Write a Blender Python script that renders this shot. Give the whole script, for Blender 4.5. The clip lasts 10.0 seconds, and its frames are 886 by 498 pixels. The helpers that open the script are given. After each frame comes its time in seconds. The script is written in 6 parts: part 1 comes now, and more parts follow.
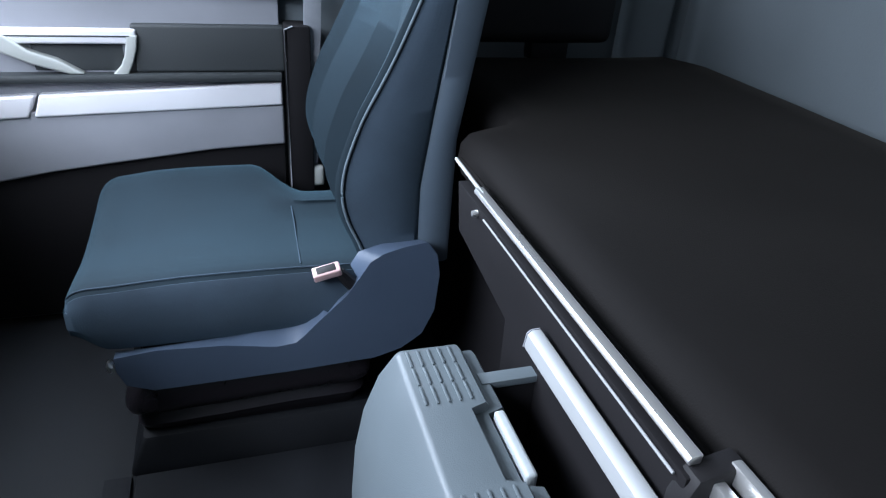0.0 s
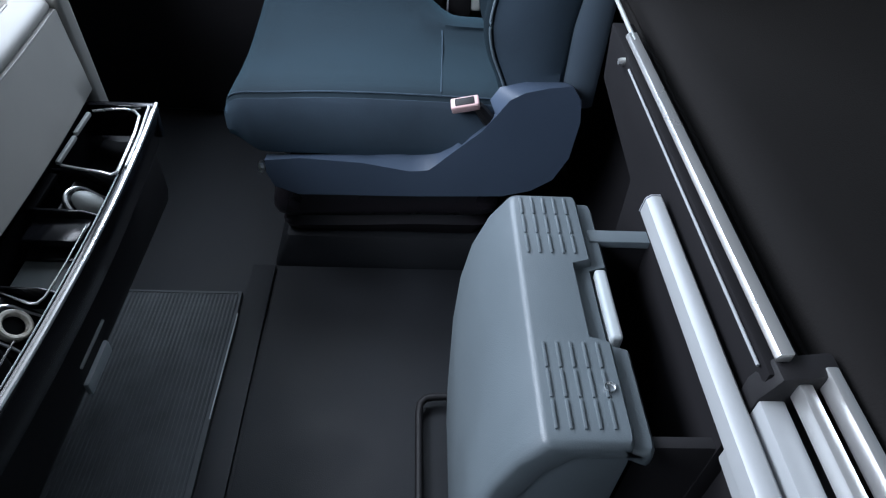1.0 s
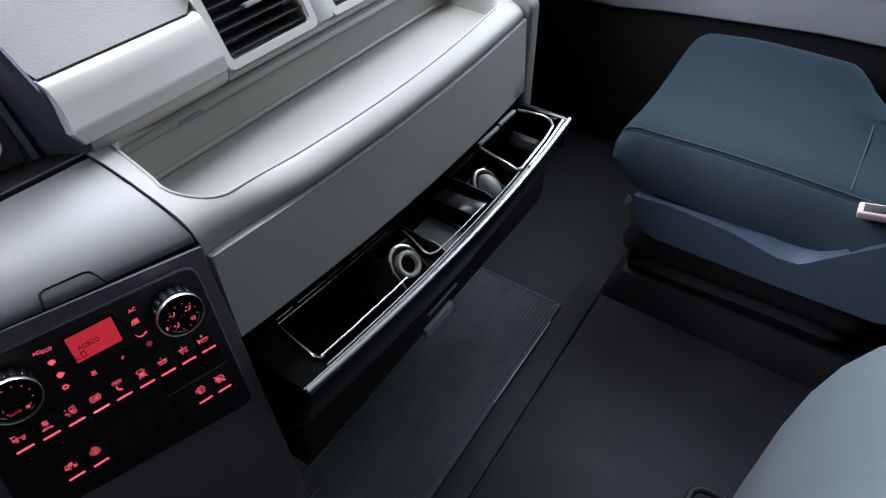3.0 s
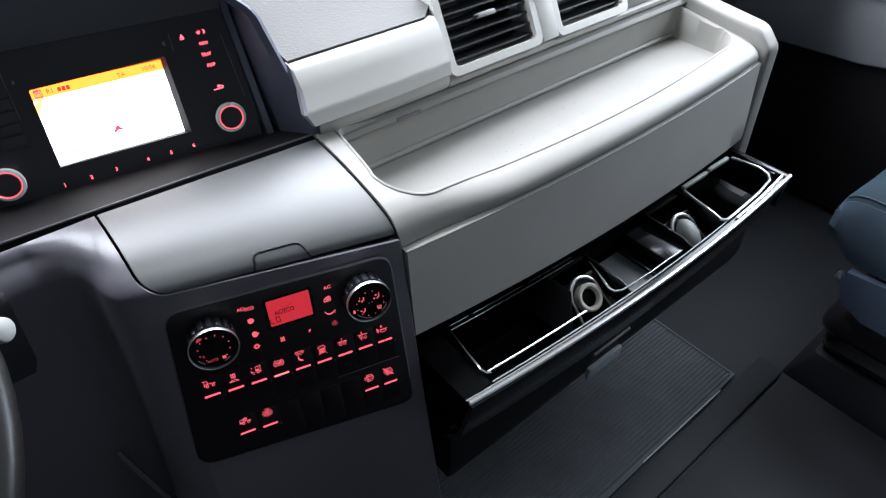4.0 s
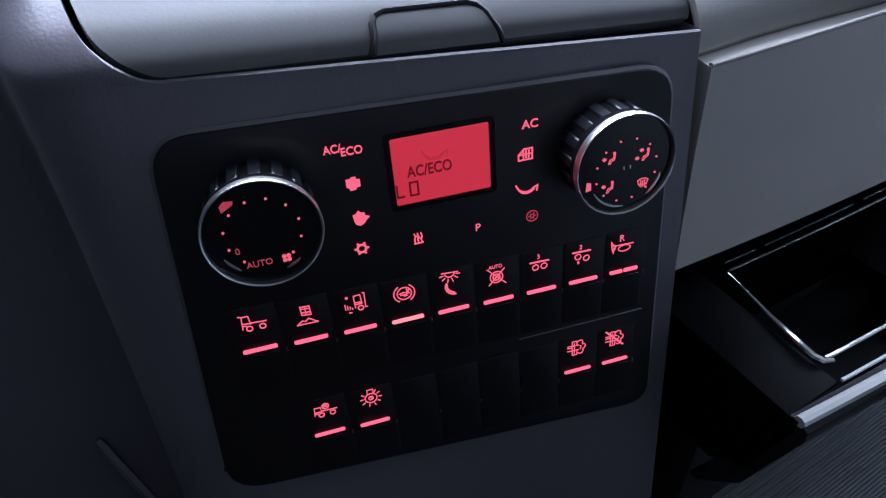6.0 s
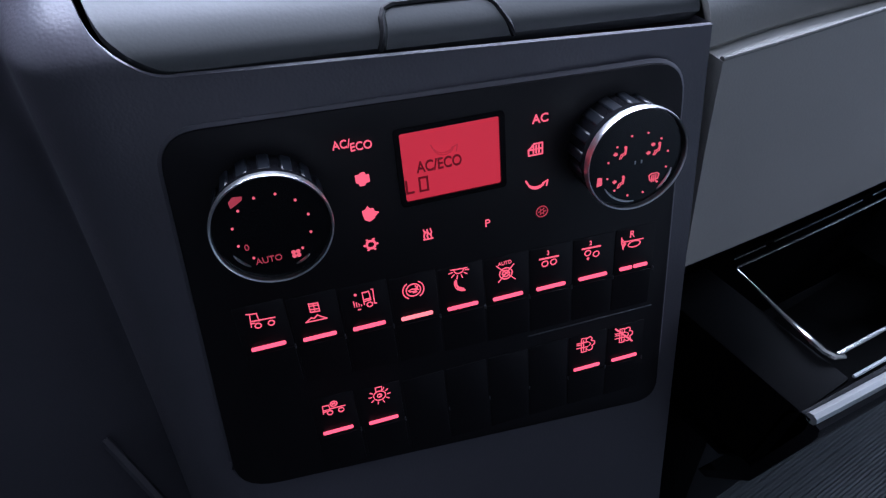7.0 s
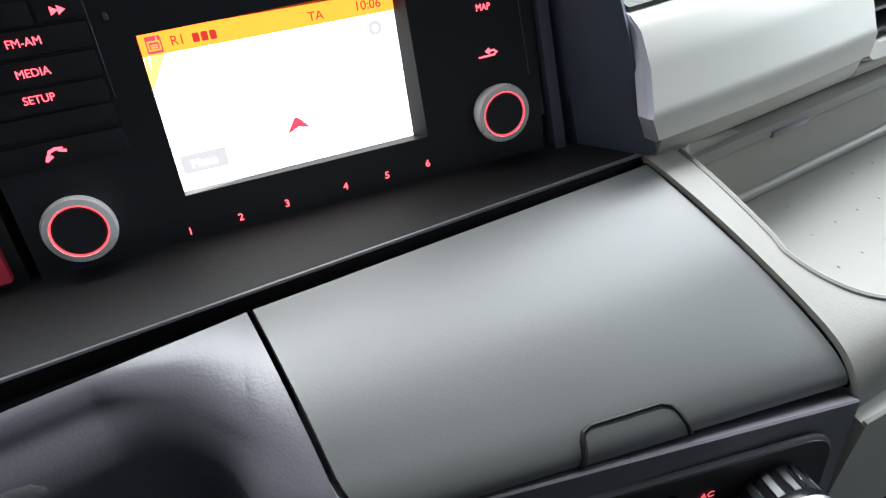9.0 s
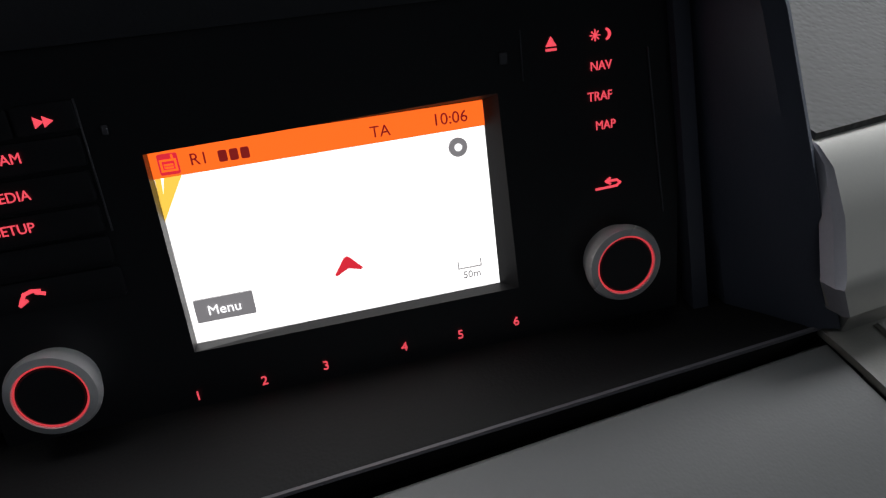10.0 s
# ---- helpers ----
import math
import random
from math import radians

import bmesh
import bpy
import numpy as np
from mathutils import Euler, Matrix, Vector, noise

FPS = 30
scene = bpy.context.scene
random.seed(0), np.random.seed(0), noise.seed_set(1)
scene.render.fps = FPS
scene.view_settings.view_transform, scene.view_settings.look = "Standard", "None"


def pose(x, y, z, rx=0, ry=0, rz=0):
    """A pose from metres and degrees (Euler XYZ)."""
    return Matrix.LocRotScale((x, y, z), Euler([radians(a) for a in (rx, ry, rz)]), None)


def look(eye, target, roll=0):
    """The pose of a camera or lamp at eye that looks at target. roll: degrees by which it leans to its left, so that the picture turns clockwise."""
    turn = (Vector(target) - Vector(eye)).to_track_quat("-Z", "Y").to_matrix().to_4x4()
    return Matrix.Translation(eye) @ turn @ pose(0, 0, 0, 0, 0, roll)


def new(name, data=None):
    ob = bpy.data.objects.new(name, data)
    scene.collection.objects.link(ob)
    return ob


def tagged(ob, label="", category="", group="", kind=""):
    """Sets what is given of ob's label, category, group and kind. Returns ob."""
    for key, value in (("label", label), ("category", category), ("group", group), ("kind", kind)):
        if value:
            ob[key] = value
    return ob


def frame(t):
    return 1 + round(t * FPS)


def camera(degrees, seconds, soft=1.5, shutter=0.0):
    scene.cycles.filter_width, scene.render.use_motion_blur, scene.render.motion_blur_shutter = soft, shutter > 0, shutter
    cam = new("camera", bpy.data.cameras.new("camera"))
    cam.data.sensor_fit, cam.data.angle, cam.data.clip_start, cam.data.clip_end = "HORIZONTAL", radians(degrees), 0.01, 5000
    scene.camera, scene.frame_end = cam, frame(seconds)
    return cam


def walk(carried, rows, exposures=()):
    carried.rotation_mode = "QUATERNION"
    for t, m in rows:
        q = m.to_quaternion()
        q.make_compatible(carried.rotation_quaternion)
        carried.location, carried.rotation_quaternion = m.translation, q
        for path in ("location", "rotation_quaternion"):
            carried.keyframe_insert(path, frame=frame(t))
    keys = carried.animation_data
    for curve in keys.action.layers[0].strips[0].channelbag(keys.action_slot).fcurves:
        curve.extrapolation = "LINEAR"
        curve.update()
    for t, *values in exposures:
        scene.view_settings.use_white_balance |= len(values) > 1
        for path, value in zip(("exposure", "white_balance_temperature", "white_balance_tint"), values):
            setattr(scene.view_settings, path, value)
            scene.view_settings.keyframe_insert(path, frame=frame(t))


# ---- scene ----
cam = camera(68.08, 10.0, soft=1.2)
PATH = [
    (0, pose(-0.1263, 0.1918, 1.0561, 60.74, -3.95, -106.62)),
    (0.3, pose(-0.1276, 0.1773, 1.0579, 53.68, -3.57, -103.54)),
    (0.6, pose(-0.1146, 0.1619, 1.0520, 47.84, -3.19, -98.70)),
    (1, pose(-0.1266, 0.1545, 1.0610, 45.63, -3.12, -91.05)),
    (1.5, pose(-0.1313, 0.1718, 1.0727, 45.13, -2.71, -83.22)),
    (2, pose(-0.1337, 0.1886, 1.0770, 45.11, -2.49, -75.50)),
    (2.5, pose(-0.1339, 0.2193, 1.0833, 45.20, -2.10, -65.71)),
    (3, pose(-0.1627, 0.2281, 1.0870, 46.34, -1.75, -57.16)),
    (3.2, pose(-0.1746, 0.2359, 1.0834, 46.97, -1.41, -53.87)),
    (4.3, pose(-0.1804, 0.2970, 1.0476, 48.61, -0.39, -34.59)),
    (4.5, pose(-0.1671, 0.3320, 1.0133, 48.95, -0.26, -31.03)),
    (4.6, pose(-0.1597, 0.3480, 0.9947, 49.13, -0.08, -29.87)),
    (5, pose(-0.1323, 0.4240, 0.9029, 48.33, 1.18, -29.96)),
    (5.5, pose(-0.1206, 0.4625, 0.8151, 48.11, 1.60, -31.37)),
    (6, pose(-0.1261, 0.4827, 0.7761, 47.40, 1.52, -31.46)),
    (7.5, pose(-0.1311, 0.4848, 0.7736, 47.47, 1.81, -31.45)),
    (8, pose(-0.1477, 0.4839, 0.8156, 48.05, 1.82, -31.34)),
    (8.5, pose(-0.1810, 0.4876, 0.8913, 47.77, 1.73, -30.88)),
    (8.8, pose(-0.1688, 0.5372, 0.8948, 49.21, 1.30, -31.33)),
    (9, pose(-0.1489, 0.6005, 0.9038, 47.84, 0.47, -31.69)),
    (9.2, pose(-0.1328, 0.6527, 0.9153, 48.35, 0.74, -32.26)),
    (9.5, pose(-0.1231, 0.6648, 0.9202, 52.25, 3.34, -29.94)),
    (10, pose(-0.0988, 0.6790, 0.8854, 53.10, 2.50, -22.03)),
]
EXPOSURES = [(0.0, 0.72, 5700, 11), (0.5, 0.45, 5720, 11), (1.0, 0.3, 5750, 11), (2.0, 0.15, 5850, 12), (2.5, 0.15, 5950, 12), (3.2, 0.27, 6050, 12), (4.4, 0.68, 6100, 12), (5.0, 0.7, 6050, 12), (5.6, 0.55, 5550, 15), (6.2, 0.55, 5330, 19), (7.6, 0.4, 5300, 20), (8.3, 0.45, 6000, 11), (8.8, 0.5, 6150, 7), (9.2, 0.05, 6450, 7), (9.6, -0.7, 6500, 9), (10.0, -1.7, 6450, 11)]
walk(cam, PATH, EXPOSURES)

# ---- daylight ----
world = bpy.data.worlds.new("world")
scene.world = world
world.use_nodes = True
sky = world.node_tree.nodes.new("ShaderNodeTexSky")
sky.sky_type, sky.sun_disc, sky.sun_elevation, sky.sun_rotation = "NISHITA", False, radians(40), radians(20)
world.node_tree.links.new(sky.outputs[0], world.node_tree.nodes["Background"].inputs[0])
world.node_tree.nodes["Background"].inputs[1].default_value = 0.12


def window_light(name, m, width, height, watts, colour):
    data = bpy.data.lights.new(name, "AREA")
    data.shape, data.size, data.size_y, data.energy, data.color = "RECTANGLE", width, height, watts, colour
    ob = new(name, data)
    ob.matrix_world = m
    return ob


window_light("windscreen_daylight", look((0.42, 1.22, 1.42), (0.36, 0.50, 0.70)), 1.9, 0.62, 47.0, (0.96, 0.98, 1.0))
window_light("door_window_daylight", look((1.49, 0.48, 1.20), (0.3, 0.4, 0.72)), 0.72, 0.5, 12.0, (0.9, 0.96, 1.0))

# ---- materials ----
def node_mat(name, colour, rough=0.5, metal=0.0, vary=0.12, grain=900.0, bump=0.15, blotch=6.0, coat=0.0, leather=0.0, rough_vary=0.12, spec=0.5):
    m = bpy.data.materials.new(name)
    m.use_nodes = True
    nt = m.node_tree
    p = nt.nodes["Principled BSDF"]
    p.inputs["Metallic"].default_value = metal
    p.inputs["Coat Weight"].default_value = coat
    p.inputs["Specular IOR Level"].default_value = spec
    p.inputs["Coat Roughness"].default_value = 0.12
    tc = nt.nodes.new("ShaderNodeTexCoord")
    big = nt.nodes.new("ShaderNodeTexNoise")
    big.inputs["Scale"].default_value = blotch
    big.inputs["Detail"].default_value = 5
    fine = nt.nodes.new("ShaderNodeTexNoise")
    fine.inputs["Scale"].default_value = grain
    fine.inputs["Detail"].default_value = 2
    for n in (big, fine):
        nt.links.new(tc.outputs["Object"], n.inputs["Vector"])
    mix = nt.nodes.new("ShaderNodeMix")
    mix.data_type = "RGBA"
    mix.inputs["A"].default_value = (*[c * (1 - vary) for c in colour], 1)
    mix.inputs["B"].default_value = (*[min(1, c * (1 + vary)) for c in colour], 1)
    add = nt.nodes.new("ShaderNodeMath")
    add.operation = "MULTIPLY_ADD"
    add.inputs[1].default_value = 0.35
    nt.links.new(fine.outputs[0], add.inputs[0])
    sub = nt.nodes.new("ShaderNodeMath")
    sub.operation = "MULTIPLY_ADD"
    sub.inputs[1].default_value = 1.6
    sub.inputs[2].default_value = -0.475
    nt.links.new(big.outputs[0], sub.inputs[0])
    nt.links.new(sub.outputs[0], add.inputs[2])
    nt.links.new(add.outputs[0], mix.inputs["Factor"])
    nt.links.new(mix.outputs["Result"], p.inputs["Base Color"])
    rg = nt.nodes.new("ShaderNodeMapRange")
    rg.inputs["To Min"].default_value = max(0.03, rough - rough_vary)
    rg.inputs["To Max"].default_value = min(1, rough + rough_vary)
    nt.links.new(big.outputs[0], rg.inputs["Value"])
    nt.links.new(rg.outputs[0], p.inputs["Roughness"])
    if bump:
        bp = nt.nodes.new("ShaderNodeBump")
        bp.inputs["Strength"].default_value = bump
        bp.inputs["Distance"].default_value = 0.0006
        src = fine.outputs[0]
        if leather:
            vo = nt.nodes.new("ShaderNodeTexVoronoi")
            vo.feature = "SMOOTH_F1"
            vo.inputs["Scale"].default_value = leather
            nt.links.new(tc.outputs["Object"], vo.inputs["Vector"])
            src = vo.outputs["Distance"]
        nt.links.new(src, bp.inputs["Height"])
        nt.links.new(bp.outputs[0], p.inputs["Normal"])
    return m


def fabric_mat(name, colour, weave=1500.0, vary=0.2):
    m = node_mat(name, colour, 0.92, vary=vary, grain=380.0, bump=0.0, blotch=9.0, spec=0.15)
    nt = m.node_tree
    p = nt.nodes["Principled BSDF"]
    p.inputs["Sheen Weight"].default_value = 0.12
    p.inputs["Sheen Tint"].default_value = (0.35, 0.72, 0.95, 1)
    p.inputs["Sheen Roughness"].default_value = 0.5
    tc = nt.nodes.new("ShaderNodeTexCoord")
    waves = []
    for axis in ("X", "Y", "Z"):
        w = nt.nodes.new("ShaderNodeTexWave")
        w.bands_direction = axis
        w.inputs["Scale"].default_value = weave / 6.28
        w.inputs["Distortion"].default_value = 1.2
        nt.links.new(tc.outputs["Object"], w.inputs["Vector"])
        waves.append(w)
    a = nt.nodes.new("ShaderNodeMath")
    b = nt.nodes.new("ShaderNodeMath")
    nt.links.new(waves[0].outputs[1], a.inputs[0])
    nt.links.new(waves[1].outputs[1], a.inputs[1])
    nt.links.new(a.outputs[0], b.inputs[0])
    nt.links.new(waves[2].outputs[1], b.inputs[1])
    bp = nt.nodes.new("ShaderNodeBump")
    bp.inputs["Strength"].default_value = 0.2
    bp.inputs["Distance"].default_value = 0.0005
    nt.links.new(b.outputs[0], bp.inputs["Height"])
    nt.links.new(bp.outputs[0], p.inputs["Normal"])
    return m


def glow_mat(name, colour, strength):
    m = bpy.data.materials.new(name)
    m.use_nodes = True
    p = m.node_tree.nodes["Principled BSDF"]
    p.inputs["Base Color"].default_value = (*[c * 0.4 for c in colour], 1)
    p.inputs["Emission Color"].default_value = (*colour, 1)
    p.inputs["Emission Strength"].default_value = strength
    p.inputs["Roughness"].default_value = 0.4
    return m


GREY = node_mat("dash_grey_plastic", (0.240, 0.233, 0.214), 0.48, leather=900.0, bump=0.10, spec=0.5)
LID = node_mat("lid_grey_plastic", (0.094, 0.097, 0.096), 0.38, leather=900.0, bump=0.045, spec=0.6)
GREY_FLAP = node_mat("flap_grey_plastic", (0.385, 0.374, 0.345), 0.5, leather=900.0, bump=0.1)
GREY_TOP = node_mat("dash_top_grained_plastic", (0.042, 0.0425, 0.040), 0.55, leather=420.0, bump=0.7, spec=0.35)
CONSOLE = node_mat("console_dark_grey_plastic", (0.114, 0.109, 0.126), 0.36, leather=900.0, bump=0.12, spec=0.65)
TRIM_BLUE = node_mat("dark_blue_grey_trim", (0.078, 0.088, 0.126), 0.45, leather=800.0, bump=0.2)
SILVER = node_mat("satin_silver_plastic", (0.60, 0.59, 0.55), 0.42, 0.15, vary=0.05, bump=0.04)
STRIP = node_mat("strip_satin_plastic", (0.29, 0.30, 0.305), 0.42, 0.1, vary=0.06, bump=0.04)
ALU = node_mat("brushed_aluminium", (0.75, 0.75, 0.74), 0.3, 0.85, vary=0.06, grain=1500.0, bump=0.05)
CHROME = node_mat("chrome_ring", (0.85, 0.85, 0.85), 0.3, 1.0, vary=0.03, bump=0.0, rough_vary=0.05)
BLACK = node_mat("matt_black_plastic", (0.009, 0.0085, 0.0095), 0.55, bump=0.15, leather=900.0, spec=0.3)
LEDGE = node_mat("ledge_matt_black", (0.0085, 0.008, 0.009), 0.75, bump=0.1, leather=900.0, spec=0.12)
GLOSS = node_mat("gloss_black_plastic", (0.007, 0.007, 0.0085), 0.2, bump=0.0, rough_vary=0.06, spec=0.32)
PANEL = node_mat("switch_panel_black", (0.0088, 0.0072, 0.0088), 0.45, bump=0.05, spec=0.35)
RUBBER = node_mat("floor_rubber", (0.0078, 0.0090, 0.0113), 0.62, spec=0.28, vary=0.35, bump=0.4, grain=500.0, blotch=11.0)
MATR = node_mat("ribbed_mat_rubber", (0.060, 0.066, 0.070), 0.65, spec=0.25, vary=0.3, bump=0.4, grain=700.0, blotch=18.0)
SEAT = fabric_mat("seat_fabric_blue_grey", (0.0125, 0.0200, 0.0265))
SEAT_DARK = fabric_mat("seat_side_fabric_dark", (0.040, 0.056, 0.076))
PIPING_LIT = fabric_mat("seat_piping_highlight", (0.10, 0.125, 0.145))
SHIELD = node_mat("seat_shield_plastic", (0.058, 0.080, 0.120), 0.42, leather=700.0, bump=0.3)
BELLOW = node_mat("seat_bellow_rubber", (0.014, 0.012, 0.015), 0.30, bump=0.2)
SHELL = node_mat("seat_shell_plastic", (0.085, 0.112, 0.143), 0.5, leather=600.0, bump=0.3)
WEB = fabric_mat("belt_webbing", (0.18, 0.19, 0.21))
BOX = node_mat("drawer_front_grey_plastic", (0.087, 0.105, 0.116), 0.4, leather=800.0, bump=0.25)
BOX_PALE = node_mat("drawer_latch_pale_plastic", (0.33, 0.36, 0.37), 0.5, leather=800.0, bump=0.2)
MATTRESS = node_mat("mattress_dark_fabric", (0.0058, 0.0052, 0.0051), 0.85, spec=0.12, vary=0.3, grain=450.0, bump=0.5, blotch=5.0)
mattress_shader = MATTRESS.node_tree.nodes["Principled BSDF"].inputs
mattress_shader["Sheen Weight"].default_value, mattress_shader["Sheen Roughness"].default_value = 0.02, 0.4
mattress_shader["Sheen Tint"].default_value = (0.9, 0.84, 0.72, 1)
WALL = node_mat("cab_lining_felt", (0.085, 0.101, 0.112), 0.9, vary=0.1, grain=260.0, bump=0.3)
ROOF = node_mat("roof_lining_felt", (0.44, 0.44, 0.43), 0.9, vary=0.08, grain=260.0, bump=0.3)
DOOR_G = node_mat("door_grey_plastic", (0.205, 0.212, 0.235), 0.5, leather=700.0, bump=0.3)
DOOR_D = node_mat("door_dark_insert", (0.022, 0.026, 0.028), 0.6, leather=500.0, bump=0.4)
DOOR_S = node_mat("door_silver_strip", (0.74, 0.74, 0.77), 0.38, 0.25, vary=0.05, bump=0.05)
PALE = node_mat("pale_grey_plastic", (0.32, 0.335, 0.32), 0.45, bump=0.1)
RED_PLASTIC = node_mat("red_switch_plastic", (0.92, 0.065, 0.11), 0.4, bump=0.1)
SCREEN_EDGE = node_mat("screen_recess_plastic", (0.0045, 0.0045, 0.0055), 0.4, bump=0.1, spec=0.25)
BUCKLE_RED = node_mat("buckle_pinkish_plastic", (0.62, 0.42, 0.42), 0.45, bump=0.1)
LEATHER = node_mat("wheel_rim_leather", (0.009, 0.009, 0.0085), 0.3, leather=700.0, bump=0.08, spec=0.3)
WHEEL_GREY = node_mat("wheel_spoke_grey", (0.42, 0.45, 0.52), 0.45, bump=0.1)
# middle bin floor, paler because the light on it is in the colour
BIN_LIT = node_mat("bin_floor_lit", (0.075, 0.083, 0.083), 0.4, bump=0.1)
CREAM = node_mat("socket_ring_plastic", (0.62, 0.58, 0.5), 0.35, bump=0.0)
LCD = glow_mat("lcd_red_backlight", (0.85, 0.038, 0.06), 0.43)
LCD_FAINT = glow_mat("lcd_faint_segment", (0.50, 0.022, 0.035), 0.6)
LCD_INK = glow_mat("lcd_ink", (0.30, 0.010, 0.020), 0.22)
RED = glow_mat("red_legend_light", (1.0, 0.12, 0.16), 0.77)
RED_FAINT = glow_mat("red_legend_faint", (0.9, 0.09, 0.12), 0.27)
RED_WARM = glow_mat("red_bar_warm", (1.0, 0.17, 0.16), 1.38)
TOOTH = node_mat("knob_tooth_plastic", (0.010, 0.012, 0.016), 0.3, bump=0.0)
SLAT = node_mat("vent_slat_plastic", (0.025, 0.0255, 0.027), 0.35, bump=0.05)
# inside of the dash drawer: near-zero black, shade of the bin put into the colour
DECK_SHADE = node_mat("drawer_inner_shade", (0.0022, 0.0022, 0.0026), 0.6, bump=0.0, spec=0.03)
RADIO_FACE = node_mat("radio_face_black", (0.018, 0.0185, 0.0225), 0.42, bump=0.05, spec=0.4)
KNOB = node_mat("knob_satin_metal", (0.90, 0.90, 0.91), 0.28, 0.3, vary=0.04, bump=0.0)
BEVEL = node_mat("screen_bevel_plastic", (0.014, 0.0145, 0.017), 0.6, bump=0.1, spec=0.2)
HOOD = node_mat("hood_blue_black_plastic", (0.044, 0.047, 0.055), 0.5, leather=700.0, bump=0.2, spec=0.4)
PAD = node_mat("recess_pad_plastic", (0.032, 0.030, 0.034), 0.5, leather=800.0, bump=0.15)
BRIGHT = node_mat("polished_bin_rim", (0.62, 0.62, 0.61), 0.16, 0.95, vary=0.05, bump=0.03, rough_vary=0.05)
STRIP_BLUE = node_mat("edge_strip_blue_grey", (0.085, 0.092, 0.125), 0.42, leather=800.0, bump=0.15)
PALE_LILAC = node_mat("cover_end_plastic", (0.50, 0.50, 0.56), 0.4, bump=0.05)
GAP_GLINT = node_mat("painted_gap_glint", (0.10, 0.10, 0.11), 0.3, bump=0.0)
RED_DIM = glow_mat("red_legend_dim", (0.8, 0.06, 0.09), 0.35)
RED_MID = glow_mat("red_legend_soft", (1.0, 0.13, 0.16), 0.59)
RED_RING = glow_mat("red_ring_light", (1.0, 0.08, 0.10), 1.7)
RED_HOT = glow_mat("red_bar_light", (1.0, 0.095, 0.14), 1.22)
SCR_WHITE = glow_mat("screen_map_white", (1.0, 0.985, 0.96), 4.4)
SCR_BAR = glow_mat("screen_status_bar", (1.0, 0.15, 0.015), 3.6)
SCR_YEL = glow_mat("screen_map_yellow", (1.0, 0.62, 0.08), 3.4)
SCR_INK = glow_mat("screen_dark_letter", (1.0, 0.06, 0.05), 0.6)
SCR_RED = glow_mat("screen_red_mark", (1.0, 0.035, 0.06), 2.2)
SCR_BTN = glow_mat("screen_grey_button", (0.5, 0.48, 0.5), 1.3)
SCR_LET = glow_mat("screen_white_letter", (1, 1, 1), 4.0)
RED_RADIO = glow_mat("radio_legend_light", (1.0, 0.085, 0.12), 3.2)
WHITE_BAR = glow_mat("switch_white_bar", (0.9, 0.88, 0.9), 0.8)


# ---- mesh helpers ----
def mesh_of(name, bm, material, angle=38):
    me = bpy.data.meshes.new(name)
    bmesh.ops.recalc_face_normals(bm, faces=bm.faces[:])
    bm.to_mesh(me)
    bm.free()
    me.polygons.foreach_set("use_smooth", [True] * len(me.polygons))
    me.set_sharp_from_angle(angle=radians(angle))
    me.materials.append(material)
    return me


def part(name, bm, material, parent=None, label="", m=None):
    ob = new(name, bm if isinstance(bm, bpy.types.Mesh) else mesh_of(name, bm, material))
    if parent is not None:
        ob.parent = parent
    if m is not None:
        ob.matrix_basis = m
    return tagged(ob, label)


def thing(name, label, category, m=None, group="", kind=""):
    ob = new(name)
    ob.empty_display_size = 0.05
    if m is not None:
        ob.matrix_basis = m
    return tagged(ob, label, category, group, kind)


def bevel(bm, w, seg=2, angle=30):
    es = [e for e in bm.edges if len(e.link_faces) == 2 and e.calc_face_angle(0) > radians(angle)]
    if es and w:
        bmesh.ops.bevel(bm, geom=es, offset=w, segments=seg, profile=0.6, affect="EDGES", clamp_overlap=True)
    return bm


def box(x0, x1, y0, y1, z0, z1, b=0.003, seg=2):
    bm = bmesh.new()
    bmesh.ops.create_cube(bm, size=1)
    for v in bm.verts:
        v.co = Vector(((x0 + x1) / 2 + v.co.x * (x1 - x0), (y0 + y1) / 2 + v.co.y * (y1 - y0), (z0 + z1) / 2 + v.co.z * (z1 - z0)))
    return bevel(bm, b, seg)


def extrude_loop(pts, shift, b=0.0, seg=2):
    bm = bmesh.new()
    f = bm.faces.new([bm.verts.new(p) for p in pts])
    r = bmesh.ops.extrude_face_region(bm, geom=[f])
    for v in [g for g in r["geom"] if isinstance(g, bmesh.types.BMVert)]:
        v.co += Vector(shift)
    bmesh.ops.recalc_face_normals(bm, faces=bm.faces[:])
    return bevel(bm, b, seg, 50)


def prism_x(yz, x0, x1, b=0.0, seg=2):
    return extrude_loop([(x0, y, z) for y, z in yz], (x1 - x0, 0, 0), b, seg)


def plate(uw, y0, y1, b=0.0, seg=2):
    return extrude_loop([(u, y0, w) for u, w in uw], (0, y1 - y0, 0), b, seg)


def round_poly(pts, r, n=5):
    out = []
    k = len(pts)
    for i in range(k):
        p0, p, p1 = (Vector((*pts[j % k], 0)) for j in (i - 1, i, i + 1))
        rr = r[i] if isinstance(r, (list, tuple)) else r
        a, c = (p0 - p).normalized(), (p1 - p).normalized()
        half = a.angle(c) / 2
        d = min(rr / math.tan(half), (p0 - p).length * 0.49, (p1 - p).length * 0.49)
        s, e = p + a * d, p + c * d
        for j in range(n + 1):
            t = j / n
            q = s * (1 - t) ** 2 + p * 2 * t * (1 - t) + e * t * t
            out.append((q.x, q.y))
    return out


def rrect(u0, u1, w0, w1, r, n=5):
    return round_poly([(u0, w0), (u1, w0), (u1, w1), (u0, w1)], r, n)


